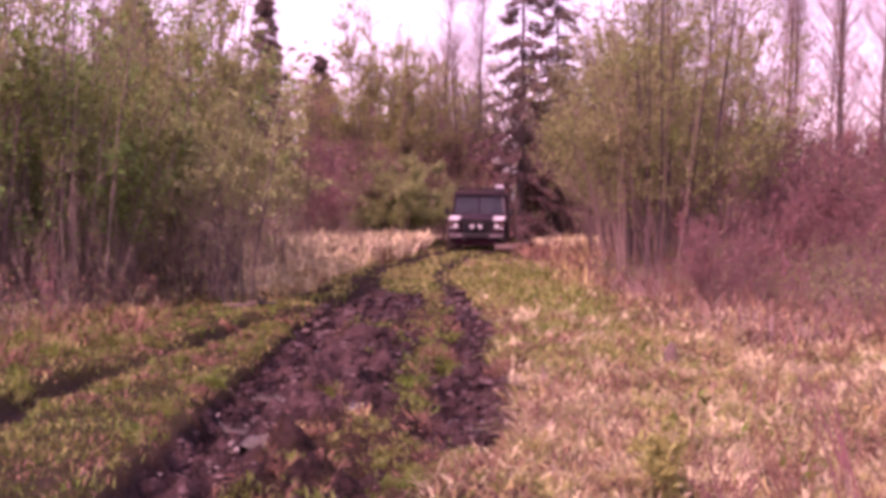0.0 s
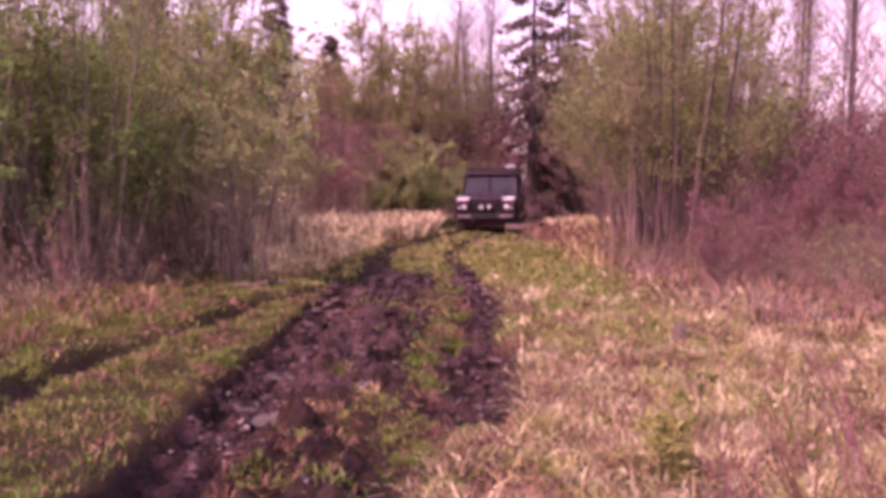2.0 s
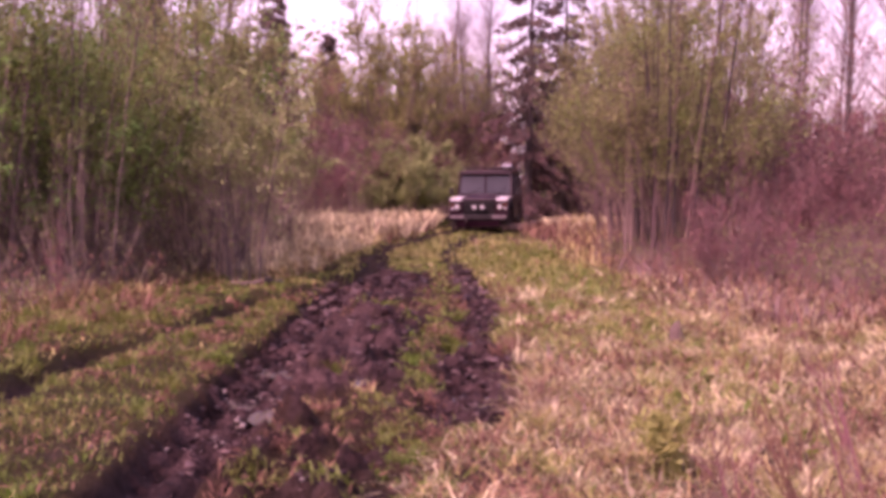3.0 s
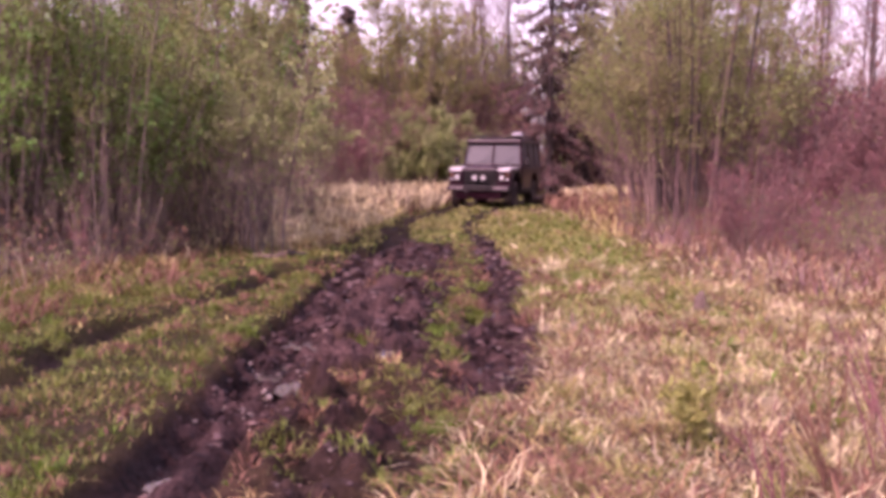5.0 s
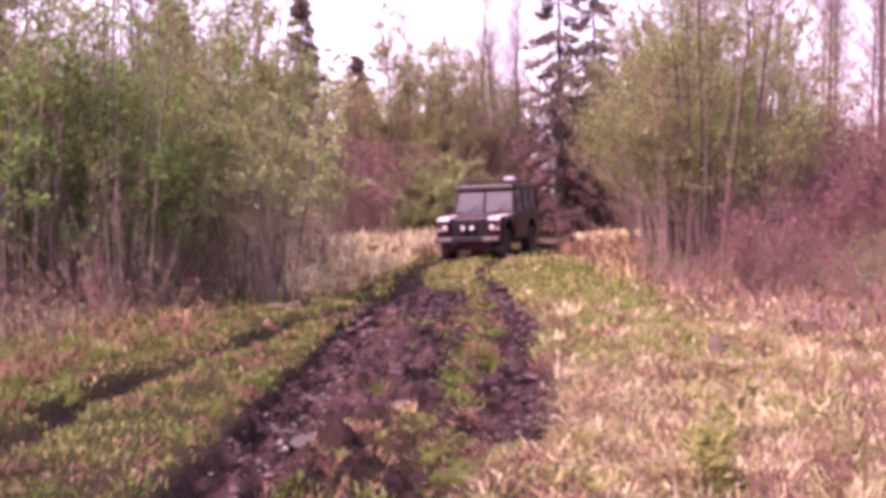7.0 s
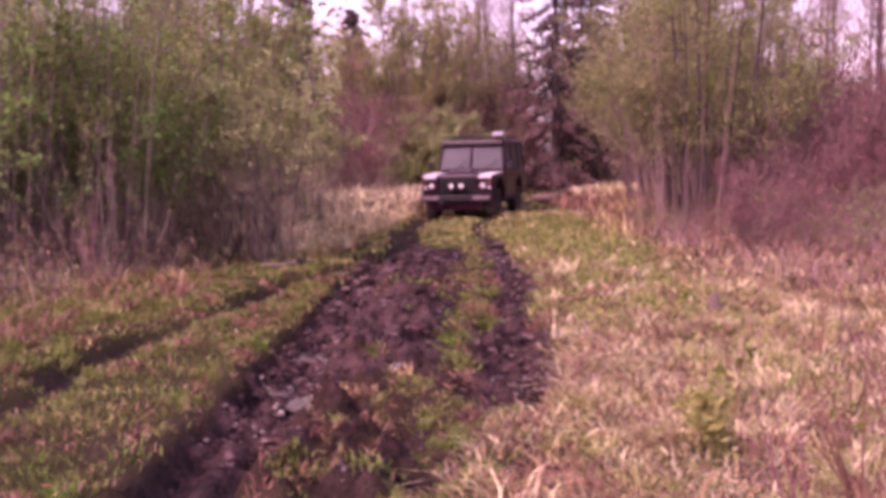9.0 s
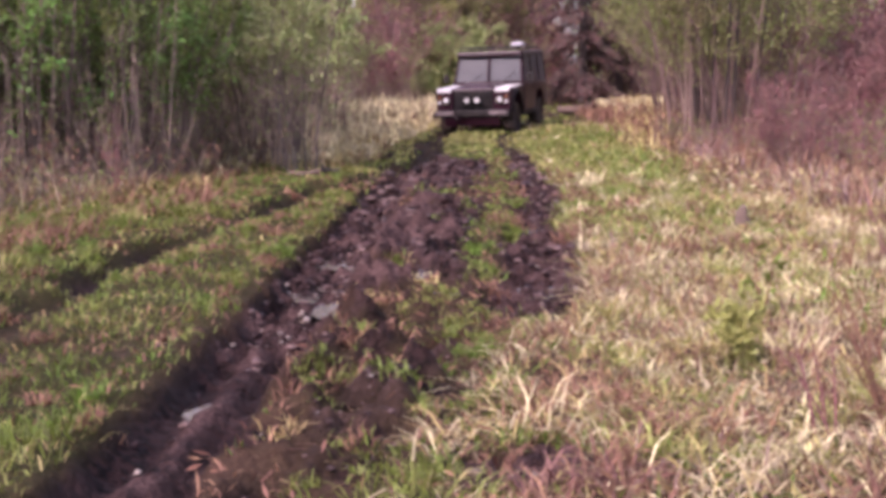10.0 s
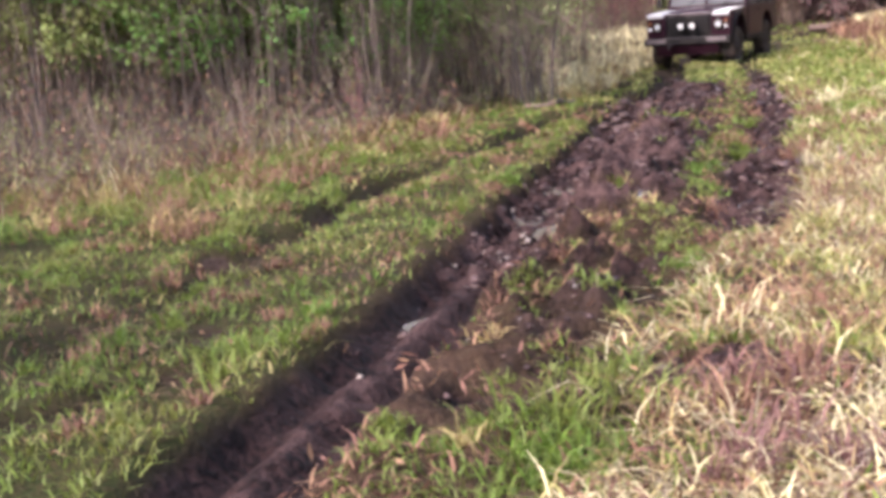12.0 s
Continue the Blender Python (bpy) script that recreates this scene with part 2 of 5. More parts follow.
def blades(points, height, width, rng, lean=0.5, wind=(0, 0)):
    """Grass blades: two bent quads each, tapering to the tip."""
    n = len(points)
    a = rng.uniform(0, 2 * np.pi, n)
    side = np.stack([np.cos(a), np.sin(a), 0 * a], 1)
    b = rng.uniform(0, 2 * np.pi, n)
    away = np.stack([np.cos(b), np.sin(b), 0 * b], 1) * rng.uniform(0.3 * min(lean, 2), lean, (n, 1)) + np.array([*wind, 0])
    h, w = height * rng.uniform(0.5, 1.3, (n, 1)), width * rng.uniform(0.6, 1.4, (n, 1))
    up = np.array([0, 0, 1.0])
    far = np.linalg.norm(away, axis=1, keepdims=True)
    mid = points + h * (np.maximum(0.22, 0.6 - 0.2 * far) * up + 0.4 * away)
    tip = points + h * (up * np.maximum(0.12, 1 - 0.5 * far) + away)
    foot = points - 0.02 * up
    v = np.stack([foot - side * w, foot + side * w, mid + side * w * 0.8, mid - side * w * 0.8, tip + side * w * 0.15, tip - side * w * 0.15], 1)
    base = (np.arange(n) * 6)[:, None]
    q = np.concatenate([base + [0, 1, 2, 3], base + [3, 2, 4, 5]], 1)
    return v.reshape(-1, 3), q.reshape(-1, 4)


def part(name, bm, mat, parent, label=""):
    """A bmesh as one mesh object under a thing or a part."""
    me = bpy.data.meshes.new(name)
    bm.normal_update()
    bm.to_mesh(me)
    bm.free()
    me.materials.append(mat)
    return limb(name, me, parent, label)


def limb(name, me, parent, label=""):
    ob = new(name, me)
    ob.parent = parent
    return tagged(ob, label)


def slab(x0, x1, y0, y1, z0, z1, bevel=0.02, bm=None):
    """A box with rounded edges."""
    bm = bm or bmesh.new()
    made = bmesh.ops.create_cube(bm, size=1)["verts"]
    for v in made:
        v.co = Vector(((x0 + x1) / 2 + v.co.x * (x1 - x0), (y0 + y1) / 2 + v.co.y * (y1 - y0), (z0 + z1) / 2 + v.co.z * (z1 - z0)))
    if bevel:
        edges = list({e for v in made for e in v.link_edges})
        bmesh.ops.bevel(bm, geom=edges, offset=bevel, segments=2, affect="EDGES", profile=0.5)
    return bm


def profile(points, x0, x1, bevel=0.015):
    """A side outline of (y, z) points drawn out from x0 to x1."""
    bm = bmesh.new()
    face = bm.faces.new([bm.verts.new((x0, y, z)) for y, z in points])
    out = bmesh.ops.extrude_face_region(bm, geom=[face])["geom"]
    for v in out:
        if isinstance(v, bmesh.types.BMVert):
            v.co.x = x1
    bmesh.ops.recalc_face_normals(bm, faces=bm.faces)
    if bevel:
        bmesh.ops.bevel(bm, geom=bm.edges[:], offset=bevel, segments=2, affect="EDGES", profile=0.5)
    return bm


def disc(x, y, z, r, depth, bm=None, turn=(90, 0, 0), segments=20, r2=None):
    """A short cylinder whose axis lies along y unless turned."""
    bm = bm or bmesh.new()
    m = pose(x, y, z, *turn)
    bmesh.ops.create_cone(bm, cap_ends=True, segments=segments, radius1=r, radius2=r if r2 is None else r2, depth=depth, matrix=m)
    return bm


def bar(a, b, r, bm=None, segments=8):
    bm = bm or bmesh.new()
    a, b = Vector(a), Vector(b)
    m = Matrix.Translation((a + b) / 2) @ (b - a).to_track_quat("Z", "Y").to_matrix().to_4x4()
    bmesh.ops.create_cone(bm, cap_ends=True, segments=segments, radius1=r, radius2=r, depth=(b - a).length, matrix=m)
    return bm

# ---- ground ----
RUT_Y = [0, 5, 8, 12, 16, 19, 22, 27, 31, 35, 40, 50, 70, 120]
RUT_LEFT = [-1.57, -1.58, -1.53, -1.55, -1.6, -1.5, -1.35, -1.65, -1.35, -0.75, 0.2, 1.3, 2.6, 4.0]
RUT_RIGHT = [-0.1, 0.0, 0.14, 0.2, 0.38, 0.28, 0.12, -0.15, 0.15, 0.75, 1.7, 2.8, 4.1, 5.5]
OLD_Y = [0, 5.5, 8.2, 11.7, 14, 16.3, 18, 22]
OLD_X = [-3.6, -3.5, -3.38, -3.3, -2.85, -2.62, -2.1, -1.5]
# how plain the old rut still is along its way; its dark mud also paints the bank's shade
OLD_WAY = [0, 5.5, 6.8, 7.5, 8.6, 9.8, 10.6, 11.9, 12.4, 13.8, 14.8, 17, 18.5, 20.5]
OLD_PLAIN = [0.15, 0.2, 0.25, 0.6, 0.5, 0.6, 1.2, 1.2, 0.35, 0.35, 1.1, 1.1, 0.6, 0.3]
# trodden holes on the strip between the ruts: x, y and radius
HOLES = [(-0.5, 7.6, 0.17), (-0.4, 6.4, 0.2), (-1.0, 6.5, 0.15), (-0.8, 5.9, 0.12), (-1.15, 5.5, 0.16), (-0.6, 5.45, 0.13), (-0.2, 5.9, 0.17), (0.15, 6.5, 0.13), (-0.85, 8.2, 0.14),
         (-0.15, 7.9, 0.12), (-0.75, 7.0, 0.12), (-1.0, 4.7, 0.12), (-0.25, 6.9, 0.14), (-0.7, 4.9, 0.1)]


def ease(a, b, v):
    t = np.clip((v - a) / (b - a), 0, 1)
    return t * t * (3 - 2 * t)


def lay(x, y):
    """The ground's height, its mud share and its share of pale mud, drying or lump highlight."""
    x, y = np.asarray(x, float), np.asarray(y, float)
    wob = 0.16 * (fractal(x * 0 + 3.1, y * 0.8, 7) - 0.5)
    dl = x - np.interp(y, RUT_Y, RUT_LEFT) - wob - 0.16 * (fractal(x * 2.3, y * 1.5, 26) - 0.5) - (0.05 + 0.08 * ease(6.5, 8.5, y)) * (fractal(x * 6.5, y * 5, 28) - 0.5)
    dr = x - np.interp(y, RUT_Y, RUT_RIGHT) - wob - 0.34 * (fractal(x * 1.9, y * 1.5, 16) - 0.5)
    do = x - np.interp(y, OLD_Y, OLD_X) - wob - 0.3 * (fractal(x * 2.2, y * 1.4, 15) - 0.5)
    n1, n2, n3 = fractal(x * 1.6, y * 1.6, 1), fractal(x * 5, y * 5, 2), fractal(x * 14, y * 14, 4)
    strong = (1 - 0.56 * ease(19, 24, y)) * (1 - ease(41, 46, y))
    left = np.exp(-(dl / np.interp(y, [6, 9], [0.32, 0.31])) ** 12) * strong
    right = np.exp(-(dr / np.interp(y, [8, 9, 11.5, 12.6, 14, 17, 20], [0.26, 0.36, 0.36, 0.26, 0.29, 0.29, 0.24])) ** 4) * ease(7.8, 8.6, y) * strong
    right = right * np.interp(y, [11.3, 12.4, 13.2], [1, 0.8, 1])
    near_right = np.exp(-(dr / 0.3) ** 4) * (1 - ease(7.6, 9.0, y)) * ease(0.5, 0.62, n1)
    plain = np.interp(y, OLD_WAY, OLD_PLAIN)
    old = np.exp(-(do / (0.13 + 0.14 * plain)) ** 6) * np.minimum(1, 1.1 * plain) * ease(0.2, 0.32, fractal(x * 1.2, y * 1.6, 12))
    pits = sum(np.exp(-(((x - a) / r) ** 2 + ((y - b) / (1.3 * r)) ** 2) ** 2) for a, b, r in HOLES)
    splash = np.exp(-(((x + 2.12) / 0.22) ** 2 + ((y - 7.3) / 0.9) ** 2)) * ease(0.42, 0.56, fractal(x * 6, y * 3.5, 45))
    spur = np.exp(-((x + 2.68 - 0.62 * (y - 4.7)) / 0.13) ** 4) * ease(3.2, 3.8, y) * (1 - ease(5.1, 5.3, y)) * ease(0.3, 0.42, n1)
    middle = ease(-1.3, -1.1, x) * (1 - ease(-0.6, -0.2, x + 0.5 * (fractal(x * 1.3, y * 0.9, 27) - 0.5))) * ease(3, 9.5, y) * (1 - ease(18, 22, y))
    churn = np.sqrt(middle) * ease(0.43, 0.56, n1 * 0.6 + n2 * 0.4 + 0.1 * ease(9, 12, y) - 0.06 * (1 - ease(6.5, 9, y)))
    bare = ease(-2.0, -2.25, x) * ease(-4.6, -4.0, x) * ease(3.4, 4, y) * (1 - ease(8.5, 10, y)) * ease(0.66, 0.76, fractal(x * 3.6, y * 2.2, 33))
    pair = 0.5 - 0.5 * np.cos(np.clip(dl / 0.33, -1, 1) * 2 * np.pi)
    close = 1 - ease(8.5, 10.5, y)
    z = 0.05 * (fractal(x * 0.35, y * 0.35, 9) - 0.5) + 0.05 * (n1 - 0.5) + 0.025 * (n2 - 0.5)
    z = z + 0.24 * (fractal(x * 3.4, y * 2.4, 17) - 0.5) * (middle + 0.35 * ease(-6, -4, x))
    z = z - left * (0.09 + 0.09 * pair * close + 0.08 * (1 - close)) - right * 0.11 - old * 0.2 - spur * 0.09 - pits * 0.1 - near_right * 0.05 - bare * 0.05
    lips = np.exp(-((np.abs(dl) - 0.45) / 0.1) ** 2) + np.exp(-((np.abs(dr) - 0.4) / 0.1) ** 2) * ease(7.6, 9, y)
    z = z + 0.045 * lips * (1 - ease(20, 24, y)) * n2 * 1.6
    pool = np.exp(-(((x + 1.32) / 0.2) ** 2 + ((y - 9.1) / 0.42) ** 2)) + 0.8 * np.exp(-(((x + 1.6) / 0.13) ** 2 + ((y - 9.7) / 0.35) ** 2))
    work = np.clip(left * (0.2 + 0.8 * ease(6.8, 8.2, y)) + right + churn + 0.7 * near_right, 0, 1) * (1 - 0.75 * np.minimum(1, pool))
    z = z - 0.03 * pool
    lumps = middle * (1 - ease(8.5, 10, y))
    z = z + lumps * (0.16 * (n3 - 0.5) + 0.14 * (np.abs(fractal(x * 4.6, y * 4.0, 18) - 0.5) * 2 - 0.35))
    z = z + work * (0.2 * (n2 - 0.5) + 0.22 * (n3 - 0.5) - 0.17 * (np.abs(fractal(x * 8.5, y * 6.0, 14) - 0.5) * 2 - 0.3)) + churn * 0.03
    mud = np.clip(np.maximum.reduce([left * 1.25, right * 1.2, churn * 1.1, old * 1.0, spur, near_right, bare * 0.8, pits * 1.1, splash * 0.7, 0.5 * middle * (1 - ease(8, 10, y)) * ease(0.3, 0.5, n2)]) + 0.5 * (n3 - 0.5) * work, 0, 1)
    # paler where n2 raises the lumps, which paints in their highlights; darker in holes
    crust = -0.7 * pits + 0.7 * left * np.exp(-(dl / 0.1) ** 2) * close * ease(0.35, 0.55, n2) + 0.5 * bare + 0.9 * splash + 0.4 * work * ease(0.5, 0.62, fractal(x * 9, y * 7, 23)) + 0.8 * np.exp(-((dl - 0.5) / 0.15) ** 2) * ease(8, 9.5, y) * (1 - ease(15, 18, y)) + 0.75 * work * ease(0.54, 0.64, n2)
    return z, mud, np.clip(crust * (1 - 0.6 * lumps), 0, 1)


def height(x, y):
    return lay(x, y)[0]


def verdant(x, y):
    """How green the turf is, from dry straw at 0 to fresh grass at 1."""
    strip = ease(-1.75, -2.0, x) * ease(-1.0, 0.3, x + 3.9 + 0.29 * np.maximum(0, 18 - y)) * (1 - ease(18, 24, y)) * 0.95
    verge = np.exp(-((x - 1.4) / 1.15) ** 4) * ease(9.5, 13.5, y) * (1 - ease(28, 36, y)) * 1.1
    centre = ease(-1.2, -0.9, x) * (1 - ease(0.0, 0.3, x)) * (0.3 + 0.5 * np.exp(-((y - 12.2) / 1.3) ** 2))
    far = np.exp(-((x - np.interp(y, RUT_Y, RUT_LEFT) - 0.75) / 1.6) ** 2) * ease(18, 22, y) * 0.8 * (1 - 0.7 * ease(34, 40, y))
    tufts = sum(np.exp(-(((x - a) / r) ** 2 + ((y - b) / (1.6 * r)) ** 2)) for a, b, r in ((-0.45, 4.2, 0.3), (-2.2, 5.35, 0.25), (1.2, 6.75, 0.2), (-0.35, 9.6, 0.3), (-0.1, 11.6, 0.3), (-0.85, 8.1, 0.22), (-0.5, 6.6, 0.14), (-0.35, 12.6, 0.35)))
    return np.clip(np.maximum.reduce([strip, verge, centre, far, tufts]) + 0.5 * (fractal(x * 1.1, y * 1.1, 21) - 0.5), 0, 1)


def soil_material():
    m = bpy.data.materials.new("soil_and_turf")
    m.use_nodes = True
    n, l = m.node_tree.nodes, m.node_tree.links
    p = n["Principled BSDF"]
    co = n.new("ShaderNodeTexCoord")

    def noise_at(scale, detail=5):
        t = n.new("ShaderNodeTexNoise")
        t.inputs["Scale"].default_value, t.inputs["Detail"].default_value = scale, detail
        l.new(co.outputs["Object"], t.inputs["Vector"])
        return t.outputs[0]

    def blend(fac, a, b):
        x = n.new("ShaderNodeMix")
        x.data_type = "RGBA"
        for key, v in (("Factor", fac), ("A", a), ("B", b)):
            if isinstance(v, tuple):
                x.inputs[key].default_value = (*v, 1)
            else:
                l.new(v, x.inputs[key])
        return x.outputs["Result"]

    def spread(v, lo=0.4, hi=0.6):
        r = n.new("ShaderNodeMapRange")
        r.inputs[1].default_value, r.inputs[2].default_value = lo, hi
        l.new(v, r.inputs[0])
        return r.outputs[0]

    def share(name):
        a = n.new("ShaderNodeAttribute")
        a.attribute_name = name
        return a.outputs["Fac"]

    patch, grain, fine = noise_at(2.5), noise_at(22), noise_at(90, 3)
    dry = blend(spread(patch), (0.045, 0.024, 0.018), (0.016, 0.009, 0.0075))
    dry = blend(spread(fine, 0.45, 0.7), dry, (0.115, 0.075, 0.045))
    turf = blend(spread(grain), (0.025, 0.033, 0.01), (0.045, 0.036, 0.017))
    wet = blend(spread(grain, 0.46, 0.56), (0.023, 0.0115, 0.011), (0.004, 0.002, 0.0021))
    crust = blend(spread(fine, 0.44, 0.56), (0.125, 0.078, 0.072), (0.024, 0.0135, 0.013))
    col = blend(share("green"), dry, turf)
    col = blend(share("mud"), col, blend(share("crust"), wet, crust))
    l.new(col, p.inputs["Base Color"])
    dull = n.new("ShaderNodeMath")
    dull.operation, dull.use_clamp = "SUBTRACT", True
    l.new(share("mud"), dull.inputs[0])
    l.new(share("crust"), dull.inputs[1])
    for key, lo, hi in (("Roughness", 0.95, 0.65), ("Specular IOR Level", 0.08, 0.1)):
        r = n.new("ShaderNodeMapRange")
        r.inputs[3].default_value, r.inputs[4].default_value = lo, hi
        l.new(dull.outputs[0], r.inputs[0])
        l.new(r.outputs[0], p.inputs[key])
    b = n.new("ShaderNodeBump")
    b.inputs["Strength"].default_value, b.inputs["Distance"].default_value = 1.0, 0.05
    l.new(grain, b.inputs["Height"])
    b2 = n.new("ShaderNodeBump")
    b2.inputs["Strength"].default_value, b2.inputs["Distance"].default_value = 0.9, 0.012
    l.new(fine, b2.inputs["Height"])
    l.new(b.outputs[0], b2.inputs["Normal"])
    l.new(b2.outputs[0], p.inputs["Normal"])
    return m


def steps(*runs):
    out = []
    for a, b, d in runs:
        out += list(np.arange(a, b - 1e-6, d))
    return np.array(out + [runs[-1][1]])


gx = steps((-500, -60, 55), (-60, -16, 4), (-16, -5, 0.5), (-5, -2.3, 0.1), (-2.3, 0.75, 0.034), (0.75, 2.5, 0.1), (2.5, 8, 0.25), (8, 60, 4), (60, 500, 55))
gy = steps((-300, -20, 40), (-20, 2, 1.5), (2, 3.4, 0.2), (3.4, 12, 0.038), (12, 18, 0.05), (18, 22, 0.1), (22, 34, 0.25), (34, 60, 0.8), (60, 120, 6), (120, 900, 60))
X, Y = np.meshgrid(gx, gy)
Z, MUDDY, CRUSTY = lay(X, Y)
nx, ny = len(gx), len(gy)
idx = np.arange(nx * ny).reshape(ny, nx)
quads = np.stack([idx[:-1, :-1], idx[:-1, 1:], idx[1:, 1:], idx[1:, :-1]], -1).reshape(-1, 4)
ground_mesh = mesh_of("ground", [(np.stack([X, Y, Z], -1).reshape(-1, 3), quads, soil_material())])
for key, values in (("mud", MUDDY), ("crust", CRUSTY), ("green", verdant(X, Y))):
    ground_mesh.attributes.new(key, "FLOAT", "POINT").data.foreach_set("value", values.astype(np.float32).ravel())
tagged(new("ground", ground_mesh), "forest clearing of dry grass, turf and rutted wet mud", "ground", kind="structure")


def puddle(x, y, w, d, level):
    """A sheet of standing water that the rut's floor rises through."""
    bm = bmesh.new()
    rng = random.Random(int(x * 100 + y * 1000))
    ring = []
    for i in range(22):
        a = i * math.tau / 22
        r = 1 + 0.25 * math.sin(3 * a + x) + rng.uniform(-0.12, 0.12)
        ring.append(bm.verts.new((x + w * r * math.cos(a), y + d * r * math.sin(a), level)))
    bm.faces.new(ring)
    me = bpy.data.meshes.new("puddle")
    bm.to_mesh(me)
    bm.free()
    me.materials.append(WATER)
    tagged(new("puddle", me), "shallow muddy puddle shining in the wheel rut", "puddle", kind="structure")


for x, y, w, d in ((-1.33, 9.1, 0.15, 0.35), (-1.62, 9.9, 0.13, 0.35), (-0.75, 9.7, 0.16, 0.2), (-1.62, 6.3, 0.06, 0.16),
                   (0.18, 9.6, 0.15, 0.3), (-1.5, 11.2, 0.2, 0.4), (0.2, 12.4, 0.15, 0.5), (-0.5, 9.0, 0.14, 0.15), (-1.45, 14.5, 0.15, 0.5)):
    gxs, gys = np.meshgrid(np.linspace(x - w, x + w, 12), np.linspace(y - d, y + d, 12))
    puddle(x, y, w, d, float(np.quantile(height(gxs, gys), 0.62)))


def clods():
    """Lumps of thrown-up mud along the ruts, some paled to imitate glints."""
    rng = np.random.default_rng(5)
    n = 80000
    x, y = rng.uniform(-2.6, 1.0, n), 3.6 + 19 * rng.uniform(0, 1, n) ** 1.3
    _, mud, _ = lay(x, y)
    keep = rng.uniform(0, 1, n) < 0.16 * ease(0.35, 0.9, mud) * np.where(x > -1.25, 1, 0.06 + 0.94 * ease(6.5, 8.2, y))
    x, y = x[keep], y[keep]
    ball = bmesh.new()
    bmesh.ops.create_cube(ball, size=1.2)
    bmesh.ops.subdivide_edges(ball, edges=ball.edges[:], cuts=1, use_grid_fill=True)
    shape = np.array([v.co.normalized() for v in ball.verts])
    faces = np.array([[v.index for v in f.verts] for f in ball.faces])
    ball.free()
    groups = []
    pick = rng.uniform(0, 1, len(x)) < 0.6
    # more pale clods here, in place of sky glints on wet mud
    near_pool = np.exp(-(((x + 1.45) / 0.35) ** 2 + ((y - 8.8) / 1.0) ** 2)) + 0.7 * np.exp(-(((x + 2.1) / 0.2) ** 2 + ((y - 7.3) / 0.8) ** 2))
    pale = rng.uniform(0, 1, len(x)) < 0.06 + 0.6 * near_pool
    for mat, some in ((MUD, pick & ~pale), (CRUST, ~pick & ~pale), (PALE_GLINT, pale)):
        a, b = x[some], y[some]
        r = rng.gamma(1.5, 0.0095, len(a)).clip(0.006, 0.045) * np.clip(b / 10.5, 0.55, 2)
        if mat is PALE_GLINT:
            r = np.minimum(r, 0.028)
        v = shape[None] * (r[:, None] * rng.uniform(0.2, 1.6, (len(a), len(shape))))[..., None] * [1.2, 1.3, 0.62]
        v = v + np.stack([a, b, height(a, b) - r * 0.08], -1)[:, None]
        q = faces[None] + (np.arange(len(a)) * len(shape))[:, None, None]
        groups.append((v.reshape(-1, 3), q.reshape(-1, 4), mat))
    tagged(new("mud_clods", mesh_of("mud_clods", groups)), "wet and drying mud clods churned up along the ruts, some paled as glints", "mud", kind="stuff")


clods()

# ---- grass ----


def scatter(rng, n, x0, x1, y0, y1, power=1.0):
    """Points in the view's wedge, denser towards the camera for a power above 1."""
    y = y0 + (y1 - y0) * rng.uniform(0, 1, n) ** power
    x = rng.uniform(x0, x1, n)
    keep = (x > -0.72 * y - 1.2) & (x < 0.42 * y + 0.8)
    return x[keep], y[keep]


def meadow(name, label, seed, sorts):
    rng = np.random.default_rng(seed)
    groups = []
    for n, area, power, where, tall, wide, lean, mat in sorts:
        x, y = scatter(rng, n, *area, power)
        z, mud, _ = lay(x, y)
        keep = rng.uniform(0, 1, len(x)) < where(x, y) * (1 - ease(0.15, 0.6, mud))
        p = np.stack([x, y, z], -1)[keep]
        size = tall * (0.65 + 0.7 * fractal(p[:, 0] * 1.7, p[:, 1] * 1.7, seed))[:, None]
        groups.append((*blades(p, size, wide * np.maximum(1, p[:, 1:2] / 9), rng, lean), mat))
    tagged(new(name, mesh_of(name, groups)), label, "grass", kind="stuff")


def right_side(x, y):
    edge = np.interp(y, [3.4, 5.4, 6.1, 7.3, 8.1, 11, 14, 18, 24], [-0.62, -0.7, -0.5, -0.3, 0.12, 0.4, 0.6, 0.5, 0.3])
    worn = 1 - 0.65 * np.exp(-((x - 0.32) / 0.22) ** 2 - ((y - 4.25) / 0.45) ** 2)
    return worn * ease(0.0, 0.4, x - edge + 0.5 * (fractal(x * 1.5, y * 1.5, 31) - 0.5)) * (1 - 0.93 * verdant(x, y)) * ease(0.25, 0.5, fractal(x * 2.2, y * 2.2, 36) + 0.05)


def left_margin(x, y):
    edge = x + 3.6 + 0.29 * np.maximum(0, 18 - y) + 0.9 * (fractal(x * 0.9, y * 0.9, 71) - 0.5)
    return 1 - ease(-0.9, 0.5, edge)


def tussocks(x, y):
    return right_side(x, y) * ease(0.33, 0.55, fractal(x * 3.0, y * 3.0, 38))


def curls(x, y):
    return tussocks(x, y) * ease(0.42, 0.62, fractal(x * 0.9, y * 0.9, 39))


